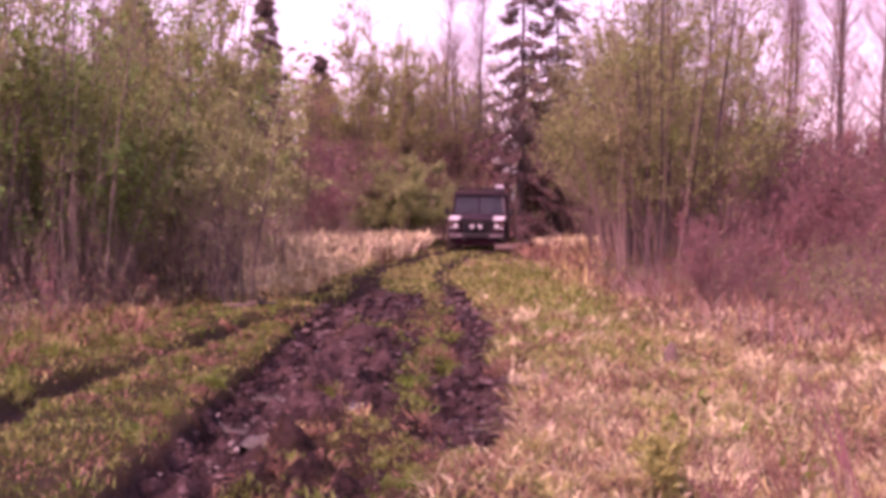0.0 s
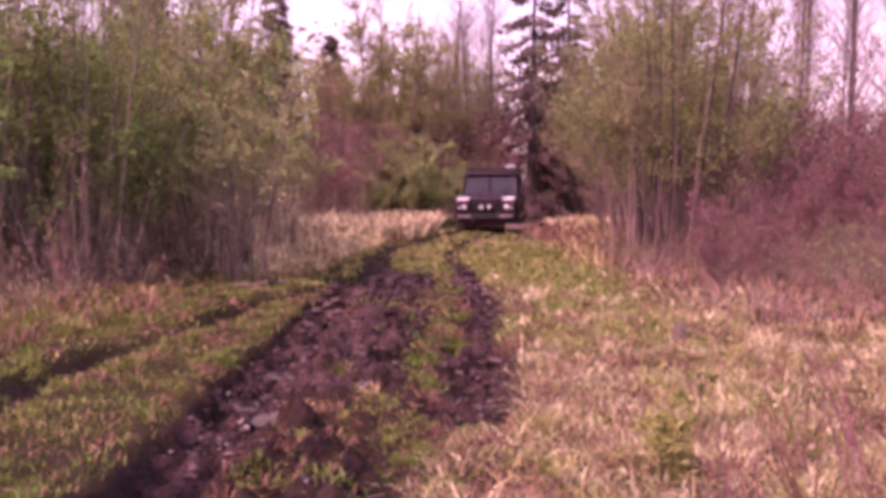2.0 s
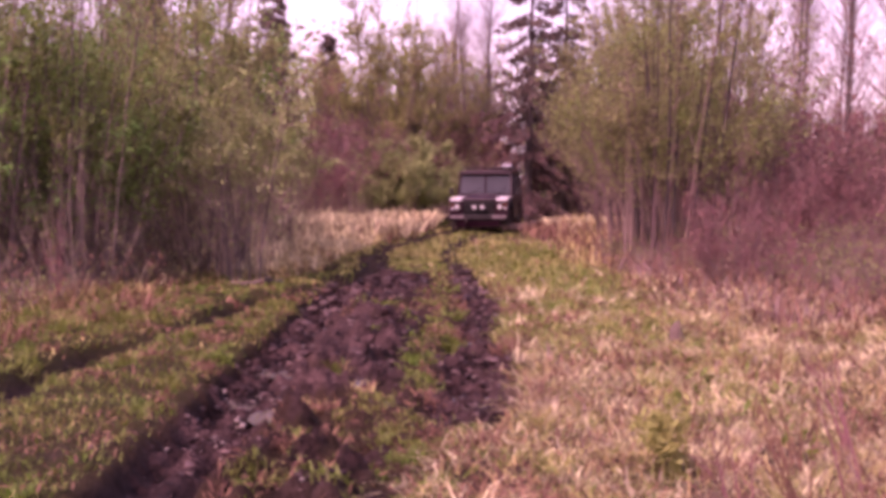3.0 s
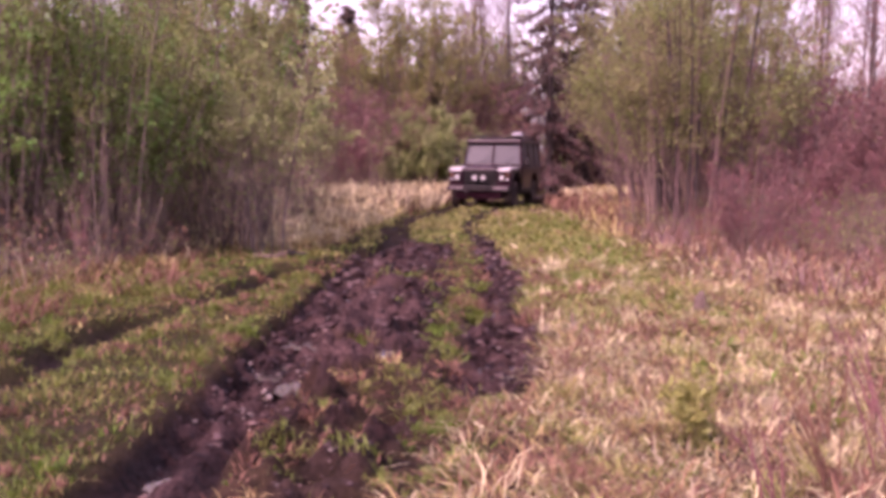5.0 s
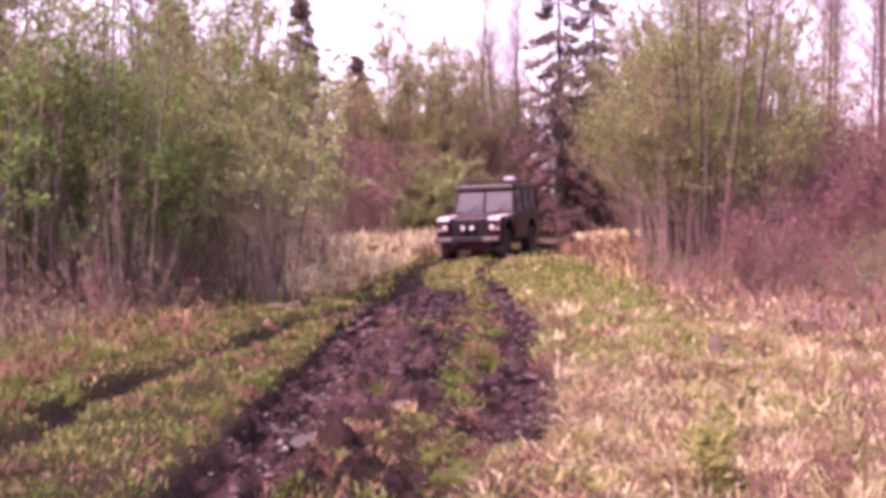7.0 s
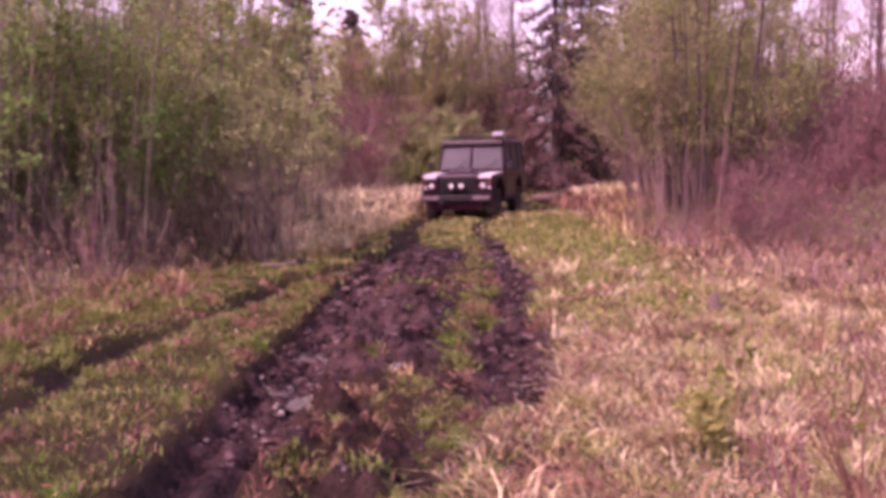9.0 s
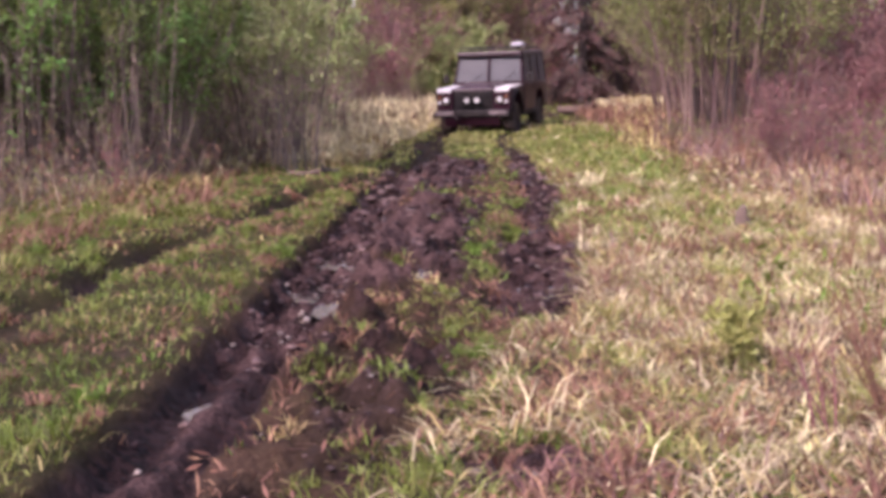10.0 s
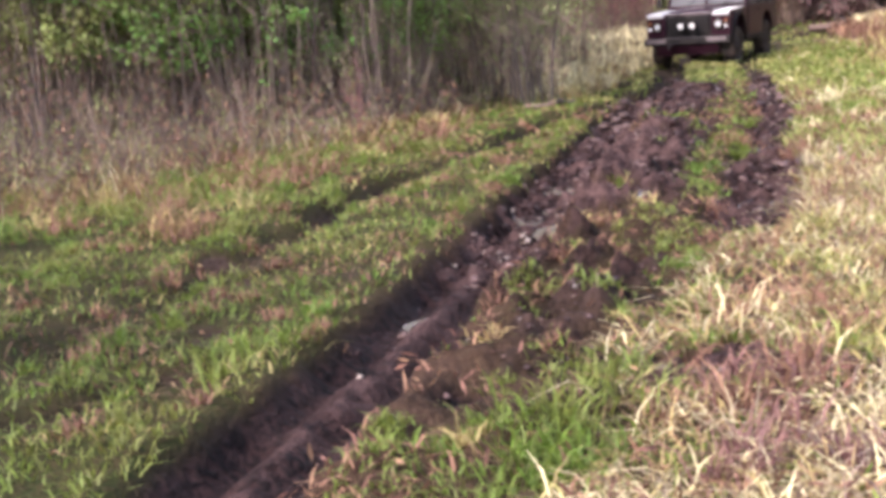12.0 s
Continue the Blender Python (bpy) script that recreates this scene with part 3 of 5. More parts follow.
meadow("dry_grass", "matted bleached straw grass over the meadow", 41, [
    (34000, (-0.8, 7, 3.4, 15), 1.25, right_side, 0.18, 0.0045, 2.2, STRAW),
    (36000, (-0.8, 7, 3.4, 15), 1.25, tussocks, 0.19, 0.0045, 2.2, STRAW_PALE),
    (5000, (-0.8, 7, 3.4, 15), 1.25, curls, 0.18, 0.005, 1.5, STRAW_PALE),
    (13000, (-0.8, 7, 3.4, 15), 1.25, right_side, 0.18, 0.0055, 2.2, STRAW_RED),
    (14000, (0.5, 14, 14, 32), 1.2, right_side, 0.24, 0.007, 1.9, STRAW),
    (14000, (0.5, 14, 14, 32), 1.2, tussocks, 0.26, 0.007, 1.7, STRAW_PALE),
    (9000, (0.5, 14, 14, 32), 1.2, right_side, 0.26, 0.008, 1.6, STRAW_RED),
    (5500, (-1.3, 0.8, 3.4, 22), 1.2, lambda x, y: ease(0.35, 0.6, fractal(x * 2.5, y * 2.5, 61)), 0.1, 0.006, 2.2, STRAW_RED),
    (900, (-1.3, 0.8, 3.4, 22), 1.2, lambda x, y: ease(0.4, 0.65, fractal(x * 2.5, y * 2.5, 62)), 0.1, 0.005, 2.2, STRAW),
    (4500, (-5, -1.6, 4, 20), 1.1, lambda x, y: ease(0.4, 0.65, fractal(x * 1.6, y * 1.6, 63)), 0.09, 0.006, 1.8, STRAW_RED),
    (4500, (-5, -1.6, 4, 20), 1.1, lambda x, y: ease(0.45, 0.65, fractal(x * 1.6, y * 1.6, 64)), 0.09, 0.005, 1.8, STRAW),
    (6000, (0.3, 6, 3.4, 12), 1.2, lambda x, y: right_side(x, y) * ease(0.5, 0.62, fractal(x * 1.4, y * 1.4, 44)), 0.2, 0.005, 1.6, TWIG_PLUM),
    (1500, (0.8, 8, 4, 22), 1.1, right_side, 0.4, 0.005, 1.2, STRAW_RED),
])
meadow("green_grass", "fresh short green grass in patches beside the track", 42, [
    (80000, (-8, 1.2, 3.4, 22), 1.25, lambda x, y: verdant(x, y) ** 1.4 * (0.15 + 0.85 * ease(0.36, 0.56, fractal(x * 2.7, y * 2.7, 55))), 0.08, 0.005, 1.4, GRASS),
    (16000, (0.3, 6, 3.4, 20), 1.2, lambda x, y: ease(0.48, 0.62, fractal(x * 1.3, y * 1.3, 51)), 0.15, 0.006, 1.8, GRASS),
    (36000, (0.3, 7, 3.4, 24), 1.2, lambda x, y: ease(0.42, 0.58, fractal(x * 1.1, y * 1.1, 53)), 0.17, 0.006, 2.0, LIME),
    (13000, (-1.2, 0.6, 3.4, 20), 1.2, lambda x, y: ease(0.46, 0.58, fractal(x * 2.1, y * 2.1, 52)), 0.075, 0.006, 1.9, GRASS),
    (3000, (-2.2, 1.2, 23.5, 30), 1.0, verdant, 0.11, 0.006, 1.2, LIME),
    (15000, (-5, 8, 19, 50), 1.2, verdant, 0.09, 0.008, 1.3, GRASS),
    (13000, (-5, 4, 19, 42), 1.2, verdant, 0.09, 0.008, 1.4, LIME),
    (14000, (0.4, 3.2, 8, 30), 1.2, verdant, 0.14, 0.006, 1.2, GRASS),
    (9000, (0.4, 3.2, 8, 32), 1.2, verdant, 0.14, 0.007, 1.3, LIME),
    (26000, (-14, -3, 7, 24), 1.0, lambda x, y: left_margin(x, y) * ease(0.36, 0.56, fractal(x * 0.8, y * 0.8, 72)), 0.15, 0.006, 1.3, GRASS),
    (4500, (-1.0, 0.1, 3.6, 5.2), 1.0, lambda x, y: np.exp(-(((x + 0.47) / 0.19) ** 2 + ((y - 4.25) / 0.4) ** 2)), 0.17, 0.006, 1.2, GRASS),
    (1500, (-2.6, -1.8, 4.6, 6), 1.0, lambda x, y: np.exp(-(((x + 2.22) / 0.2) ** 2 + ((y - 5.35) / 0.3) ** 2)), 0.13, 0.006, 1.2, GRASS),
])
meadow("tall_dry_grass", "tall withered grass and weeds along the thicket", 43, [
    (15000, (-14, -3, 7, 26), 1.0, lambda x, y: left_margin(x, y) * ease(0.3, 0.55, fractal(x * 0.9, y * 0.9, 73)), 0.22, 0.006, 1.7, STRAW),
    (18000, (-14, -3, 8, 26), 1.0, lambda x, y: left_margin(x, y) * ease(0.4, 0.6, fractal(x * 1.1, y * 1.1, 74)), 0.26, 0.006, 1.5, STRAW_RED),
    (1200, (-14, -4, 8, 26), 1.0, left_margin, 0.5, 0.004, 0.8, STRAW_PALE),
    # pale straw chosen to paint sunlight on a bank the trees here shade
    (24000, (-9, -1.4, 23, 50), 1.1, lambda x, y: (1 - ease(-3.2, -1.9, x - 0.1 * (y - 30))) * ease(0.3, 0.6, fractal(x * 0.9, y * 0.9, 66)), 0.42, 0.006, 1.3, STRAW_PALE),
    (2500, (-9, -1.4, 23, 50), 1.1, lambda x, y: 1 - ease(-3.2, -1.9, x - 0.1 * (y - 30)), 0.4, 0.007, 1.2, STRAW_RED),
    (14000, (-7, -0.6, 33, 47), 1.0, lambda x, y: ease(0.3, 0.5, fractal(x * 0.7, y * 0.7, 67)) * (1 - ease(-0.9, -0.4, x - 0.12 * (y - 40))), 0.6, 0.008, 0.9, STRAW_PALE),
    (3000, (-7, -0.6, 33, 47), 1.0, lambda x, y: 1 - ease(-0.9, -0.4, x - 0.12 * (y - 40)), 0.55, 0.008, 1.0, STRAW_RED),
    (7000, (3.2, 9, 34, 48), 1.0, lambda x, y: ease(0.25, 0.5, fractal(x * 0.7, y * 0.7, 68)), 0.35, 0.008, 1.2, STRAW_PALE),
    (8000, (-4.8, -1.9, 19.5, 33), 1.0, lambda x, y: (1 - ease(-2.9, -2.2, x - 0.05 * (y - 22))) * ease(0.35, 0.55, fractal(x * 1.2, y * 1.2, 69)), 0.28, 0.006, 1.5, STRAW),
    (9000, (-4.8, -1.9, 20.5, 33), 1.0, lambda x, y: (1 - ease(-2.9, -2.2, x - 0.05 * (y - 22))) * ease(0.4, 0.6, fractal(x * 1.0, y * 1.0, 79)), 0.3, 0.006, 1.5, STRAW_PALE),
    (11000, (1.8, 16, 22, 50), 1.1, lambda x, y: ease(2.2, 3.2, x - 0.08 * (y - 30)), 0.4, 0.007, 0.9, STRAW),
    (16000, (2, 16, 13, 40), 1.15, lambda x, y: ease(2.3, 3.9, x - 0.06 * (20 - y)) * ease(0.3, 0.5, fractal(x * 0.9, y * 0.9, 75)), 0.45, 0.006, 1.0, STRAW_RED),
    (6000, (2, 10, 13, 24), 1.1, lambda x, y: ease(2.4, 3.6, x - 0.06 * (20 - y)) * ease(0.35, 0.55, fractal(x * 1.1, y * 1.1, 76)), 0.4, 0.005, 1.0, TWIG_PLUM),
])

def clumps():
    """Tussocks of withered and fresh grass on the churned strip, the turf and the meadow."""
    rng = np.random.default_rng(91)
    groups = []
    for n, area, tall, mat in ((45, (-1.15, 0.5, 3.7, 14), 0.1, STRAW_RED), (190, (-1.15, 0.3, 3.7, 16), 0.075, GRASS), (8, (-1.15, 0.5, 3.7, 12), 0.1, STRAW), (150, (-6, -1.9, 4, 17), 0.11, GRASS),
                               (90, (-6, -1.9, 4, 17), 0.1, STRAW_RED), (150, (0.6, 6, 3.7, 17), 0.19, STRAW_PALE), (150, (0, 6, 3.7, 17), 0.2, STRAW_RED), (180, (0.5, 6, 3.7, 17), 0.16, LIME), (9, (0.05, 0.6, 3.7, 4.8), 0.18, LEAF_RED), (10, (0.9, 1.9, 4.2, 5.6), 0.24, STRAW_RED),
                               (60, (-9, -3.6, 9, 18), 0.34, STRAW_RED), (30, (-9, -3.6, 9, 18), 0.3, STRAW), (130, (-9, -3.6, 9, 18), 0.22, GRASS)):
        x, y = scatter(rng, n, *area, 1.15)
        keep = lay(x, y)[1] < 0.55 + 0.35 * (x > -1.1)
        x, y = np.repeat(x[keep], 46), np.repeat(y[keep], 46)
        r = rng.normal(0, 0.05, (len(x), 2)) * np.maximum(1, tall / 0.15)
        x, y = x + r[:, 0], y + r[:, 1]
        p = np.stack([x, y, height(x, y)], -1)
        groups.append((*blades(p, tall, 0.0055 * np.maximum(1, y[:, None] / 9), rng, 1.3), mat))
    tagged(new("grass_tussocks", mesh_of("grass_tussocks", groups)), "tussocks of withered and fresh grass", "grass", kind="stuff")


clumps()


def trodden_grass():
    """The meadow going on beside and behind the viewer."""
    rng = np.random.default_rng(93)
    groups = []
    for n, x0, x1, tall, lean, mat in ((7000, 0.2, 7, 0.2, 2.2, STRAW), (6000, 0.2, 7, 0.2, 2.0, STRAW_PALE), (5000, -1.2, 7, 0.15, 2.0, STRAW_RED), (9000, -7, 0.3, 0.1, 1.4, GRASS)):
        x, y = rng.uniform(x0, x1, n), rng.uniform(-7, 3.5, n)
        z, mud, _ = lay(x, y)
        keep = (mud < 0.4) & (np.hypot(x, y) > 0.6)
        groups.append((*blades(np.stack([x, y, z], -1)[keep], tall, 0.007, rng, lean), mat))
    tagged(new("trodden_grass", mesh_of("trodden_grass", groups)), "short withered and green grass on the clearing", "grass", kind="stuff")


trodden_grass()


def litter():
    """Flattened dead leaves and broken stalks in the meadow and on the turf."""
    rng = np.random.default_rng(77)
    groups = []
    for n, area, power, size, mat, seed in ((9000, (0.3, 8, 3.4, 18), 1.3, 0.011, STRAW_PALE, 81), (9000, (0.2, 8, 3.4, 20), 1.3, 0.014, STRAW_RED, 82), (7000, (0.3, 8, 3.4, 18), 1.3, 0.012, STRAW, 83),
                                            (3500, (-1.4, 0.6, 3.4, 20), 1.2, 0.014, STRAW_RED, 84), (2000, (-6, -1.8, 4, 18), 1.1, 0.013, STRAW_RED, 86),
                                            (2500, (0, 5, 3.4, 16), 1.2, 0.014, GRASS, 87)):
        x, y = scatter(rng, n, *area, power)
        z, mud, _ = lay(x, y)
        keep = (rng.uniform(0, 1, len(x)) < ease(0.35, 0.6, fractal(x * 1.9, y * 1.9, seed))) & (rng.uniform(0, 1, len(x)) > 1.1 * mud - 0.1)
        p = np.stack([x, y, z + rng.uniform(0.01, 0.09, len(x))], -1)[keep]
        groups.append((*flakes(p, size * np.maximum(1, p[:, 1:2] / 10), rng, 5.0), mat))
    tagged(new("leaf_litter", mesh_of("leaf_litter", groups)), "dead leaves and broken stalks lying in the grass", "litter", kind="stuff")


litter()

# ---- woody plants ----


def on_paths(paths, which, s):
    """Points at share s along the chosen paths."""
    k = paths.shape[1] - 1
    i = np.minimum((s * k).astype(int), k - 1)
    f = (s * k - i)[:, None]
    return paths[which, i] * (1 - f) + paths[which, i + 1] * f


def stems_of(rng, n, h, base, spread, low=0.7, k=7):
    a = rng.uniform(0, 2 * np.pi, n)
    out = np.stack([np.cos(a), np.sin(a), 0 * a], 1)
    r = base * np.sqrt(rng.uniform(0, 1, (n, 1)))
    tall = h * rng.uniform(low, 1, n)
    t = np.linspace(0, 1, k)
    bend = spread * rng.uniform(0.25, 1, n)
    p = (out * r)[:, None] + out[:, None] * (bend[:, None] * t[None] ** 1.4)[..., None]
    p = p + np.cumsum(rng.normal(0, 0.018 * h / k, (n, k, 3)), 1) * [1, 1, 0]
    p[..., 2] = tall[:, None] * t
    p[:, 0, 2] = -0.1
    return p, out


def shoots_of(rng, parents, n, s_range, length, up, k=4, taper=0.6):
    which = rng.integers(0, len(parents), n)
    s = rng.uniform(*s_range, n)
    start = on_paths(parents, which, s)
    axis = unit(parents[which, -1] - parents[which, 0])
    d = unit(rng.normal(size=(n, 3)) * [1, 1, 0.5] + axis * 0.7 + [0, 0, up])
    size = length * (1.1 - taper * s) * rng.uniform(0.5, 1.3, n)
    t = np.linspace(0, 1, k)
    p = start[:, None] + d[:, None] * (size[:, None] * t)[..., None]
    p[..., 2] += 0.12 * size[:, None] * t ** 2
    return p + rng.normal(0, 0.02, p.shape) * size[:, None, None] * t[None, :, None]


def woody(name, seed, label, category, h, stems, base, spread, branches, twigs, leaves, leaf_size, leaf_mat, bark=BARK, twig_mat=TWIG,
          thick=0.0065, leafy_from=0.3, branch_len=0.22, twig_len=0.5, up=0.6, thin_stems=0, low=0.7):
    """A tree or bush of one or more stems with limbs, twigs and loose small leaves, standing at the origin."""
    rng = np.random.default_rng(seed)
    thing = tagged(new(name), label, category)
    p, _ = stems_of(rng, stems, h, base, spread, low)
    t = np.linspace(0, 1, p.shape[1])
    for one in p:
        r = thick * h * rng.uniform(0.6, 1.1) * ((1 - t) ** 0.8 + 0.12)
        limb("trunk" if stems == 1 else "stem", mesh_of("stem", [(*tubes(one[None], r[None], 6), bark)]), thing)
    if thin_stems:
        q, _ = stems_of(rng, thin_stems, h * 0.75, base * 1.5, spread * 1.3, 0.35)
        r = 0.0035 * h * rng.uniform(0.4, 1, (thin_stems, 1)) * ((1 - t) ** 0.8 + 0.15)
        tagged(limb("undergrowth", mesh_of("undergrowth", [(*tubes(q, r, 4), twig_mat)]), thing), kind="stuff")
        p = np.concatenate([p, q])
    b = shoots_of(rng, p, branches, (0.22, 0.98), branch_len * h, up)
    rb = 0.0022 * h * rng.uniform(0.5, 1, (branches, 1)) * np.linspace(1, 0.25, 4)
    w = shoots_of(rng, np.concatenate([b, b, p[:, ::2]]), twigs, (0.3, 1.0), twig_len, up * 0.6, 3, 0.3)
    rw = 0.006 * rng.uniform(0.5, 1, (twigs, 1)) * np.array([1, 0.7, 0.3])
    tagged(limb("branchwork", mesh_of("branchwork", [(*tubes(b[:, ::3], rb[:, ::3], 3), twig_mat), (*tubes(w[:, ::2], rw[:, ::2], 3), twig_mat)]), thing), kind="stuff")
    if leaves:
        which = rng.integers(0, twigs, leaves)
        at = on_paths(w, which, rng.uniform(0.1, 1, leaves)) + rng.normal(0, 0.05, (leaves, 3))
        keep = rng.uniform(0, 1, leaves) < ease(leafy_from - 0.2, leafy_from + 0.15, at[:, 2] / h) + 0.06
        tagged(limb("foliage", mesh_of("foliage", [(*flakes(at[keep], leaf_size, rng, 1.6, 0.4), leaf_mat)]), thing), kind="stuff")
    return thing


def spruce(name, seed, label, h, wide, dry_below=0.35):
    """A spruce: a straight trunk, whorls of drooping limbs and hanging sprays of needles."""
    rng = np.random.default_rng(seed)
    thing = tagged(new(name), label, "tree")
    t = np.linspace(0, 1, 8)
    p = np.stack([0.05 * np.sin(3 * t), 0.05 * np.cos(2 * t), h * t], 1)[None]
    p[0, 0, 2] = -0.1
    limb("trunk", mesh_of("trunk", [(*tubes(p, (0.014 * h * (1 - t) + 0.012)[None], 8), BARK_DARK)]), thing)
    n = 150
    s = np.sort(0.06 + 0.93 * rng.uniform(0, 1, n) ** 1.05)
    a = rng.uniform(0, 2 * np.pi, n)
    reach = wide * np.minimum(1.0, 1.12 * (1 - s) ** 0.75 + 0.04) * rng.uniform(0.55, 1.15, n)
    u = np.linspace(0, 1, 5)
    out = np.stack([np.cos(a), np.sin(a), 0 * a], 1)
    q = out[:, None] * (reach[:, None] * u)[..., None]
    q[..., 2] = h * s[:, None] + reach[:, None] * (0.25 * (s[:, None] - 0.4) * u - 0.55 * u ** 1.4 + 0.16 * u ** 4)
    tagged(limb("limbwork", mesh_of("limbwork", [(*tubes(q, 0.02 * np.linspace(1, 0.2, 5)[None] * np.ones((n, 1)), 4), BARK_DARK)]), thing), kind="stuff")
    m = 9500
    which = rng.integers(0, n, m)
    at = on_paths(q, which, rng.uniform(0.12, 1, m) ** 0.8)
    side = np.stack([-out[which, 1], out[which, 0], 0 * which], 1) * rng.normal(0, 0.13, (m, 1))
    hang = np.abs(rng.normal(0, 0.16, m))
    at = at + side
    at[:, 2] -= hang * 0.4
    d = unit(out[which] * 0.5 + side * 3 + np.stack([0 * hang, 0 * hang, -0.4 - 3 * hang], 1) + rng.normal(0, 0.2, (m, 3)))
    b = unit(np.cross(d, rng.normal(size=(m, 3))))
    ln, wd = rng.uniform(0.1, 0.24, (m, 1)), rng.uniform(0.025, 0.055, (m, 1))
    v = np.stack([at, at + d * ln * 0.4 + b * wd, at + d * ln, at + d * ln * 0.4 - b * wd], 1)
    dry = (at[:, 2] / h < dry_below) & (rng.uniform(0, 1, m) < 0.6)
    groups = [(v[some].reshape(-1, 3), np.arange(4 * some.sum()).reshape(-1, 4), mat) for some, mat in ((~dry, NEEDLE), (dry, NEEDLE_DRY))]
    tagged(limb("needle_cover", mesh_of("needle_cover", groups, False), thing), kind="stuff")
    return thing


def plant(kinds, places, seed, group=""):
    """Set copies of a few shapes; a place is x, y and a scale. The first uses take the shapes themselves."""
    rng = random.Random(seed)
    used = set()
    for i, (x, y, s) in enumerate(places):
        thing = kinds[i % len(kinds)]
        turn = pose(x, y, float(height(x, y)), rng.uniform(-2, 2), rng.uniform(-2, 2), rng.uniform(0, 360))
        m = turn @ Matrix.Diagonal((s * rng.uniform(0.93, 1.07), s * rng.uniform(0.93, 1.07), s, 1))
        if thing in used:
            thing = copy_thing(thing, m)
        else:
            used.add(thing)
            thing.matrix_basis = m
            if group:
                tagged(thing, group=group)


def strewn(seed, n, x0, x1, y0, y1, gap, keep, low=0.85, high=1.15):
    rng = random.Random(seed)
    out = []
    for _ in range(n * 40):
        x, y = rng.uniform(x0, x1), rng.uniform(y0, y1)
        if keep(x, y) and all((x - a) ** 2 + (y - b) ** 2 > gap * gap for a, b, _ in out):
            out.append((x, y, rng.uniform(low, high)))
            if len(out) == n:
                break
    return out


thicket = [woody("young_aspen", 60 + i, "young aspen clump with grey stems and fresh green leaves", "tree", 5.6 + 0.4 * i, 6, 0.6, 0.8, 120, 640, 9500, 0.047,
                 LEAF if i != 1 else LEAF_BROWN, twig_mat=TWIG_DARK, thick=0.0048, thin_stems=44, leafy_from=0.14, branch_len=0.16, twig_len=0.42, up=0.9) for i in range(3)]
left_front = [(-5.6, 18.6, 0.92), (-4.5, 22.3, 0.95), (-6.9, 17.3, 0.95), (-8.4, 17.2, 1.0), (-9.6, 16.6, 0.95), (-11.2, 18.4, 1.0), (-5.9, 21.0, 1.0),
              (-7.6, 19.6, 1.05), (-13.0, 18.0, 1.0), (-9.3, 20.5, 1.1), (-11.0, 16.0, 0.8), (-4.9, 25.5, 0.95)]
left_front = [(x, y, 1.14 * s) for x, y, s in left_front]
left_back = strewn(3, 18, -22, -4.6, 21, 36, 1.7, lambda x, y: x < -4.8 - 0.09 * (y - 21) and x > -0.62 * y - 2, 1.0, 1.3)
# added out of view, only to throw shade on the left strip
unseen_shade_row = [(-6.0, 3.4, 0.95), (-8.8, 4.6, 1.0), (-10.6, 10.6, 0.8)]
plant(thicket, left_front + left_back + unseen_shade_row, 1, "aspen clumps along the track")
willow = woody("willow_bush", 71, "tall spreading willow bush with many stems and sparse yellow-green leaves", "bush", 6.6, 14, 0.8, 1.1, 240, 1500, 27000, 0.038, LEAF_BROWN,
               thick=0.0045, thin_stems=46, leafy_from=0.3, branch_len=0.17, twig_len=0.5, up=0.7, twig_mat=TWIG_PLUM, bark=BARK_DARK)
plant([willow], [(4.15, 24.2, 1.08), (5.7, 28.5, 0.92), (4.5, 30.0, 0.85), (5.0, 34.5, 1.1)], 2, "willows beside the meadow")
leaning = woody("sallow_bush", 72, "low sallow bush with leaning stems and pale green leaves", "bush", 3.1, 7, 0.3, 0.75, 80, 500, 8000, 0.04, LEAF_PALE,
                thin_stems=10, leafy_from=0.62, branch_len=0.2, twig_len=0.4, up=0.7)
plant([leaning], [(-3.15, 19.6, 1.0), (-4.0, 20.4, 1.1), (-3.9, 28.5, 0.9)], 3, "sallows by the track")
red = [woody("dogwood_bush", 80 + i, "leafless dogwood bush with dense reddish-brown twigs", "bush", 3.6, 10, 0.6, 1.2, 200, 1300, 3200, 0.05, LEAF_RED,
             bark=BARK, twig_mat=TWIG_RED, thin_stems=26, leafy_from=0.2, branch_len=0.2, twig_len=0.45, up=0.8) for i in range(2)]
plant(red, [(4.0, 18.3, 0.5), (6.9, 24.4, 1.0), (8.3, 26.0, 1.05), (5.9, 22.6, 0.62), (9.9, 27.5, 1.1), (8.1, 21.8, 0.75), (10.6, 24.2, 0.95), (7.4, 28.6, 1.2), (12.2, 29.5, 1.1),
            (11.8, 34.5, 1.2), (14.4, 36.0, 1.2), (-4.6, 41.5, 1.25), (-5.8, 43.6, 1.3), (-3.4, 46.6, 1.35), (-7.4, 41.0, 1.3), (0.9, 52.5, 1.35), (2.0, 56.0, 1.3), (-0.3, 55.0, 1.5),
            (5.6, 38.5, 1.05), (7.0, 41.0, 1.25), (-9.4, 45.5, 1.4), (9.4, 36.6, 1.2), (-6.4, 47.5, 1.5)], 4, "reddish bushes")
aspen = [woody("aspen", 90 + i, "slender multi-stemmed aspen coming into yellow-green leaf", "tree", 10.2, 6, 0.6, 1.5, 190, 1100, 19000, 0.055, LEAF_LIME,
               twig_mat=TWIG_PLUM, thin_stems=14, leafy_from=0.36, branch_len=0.13, twig_len=0.7, up=1.1, thick=0.005) for i in range(2)]
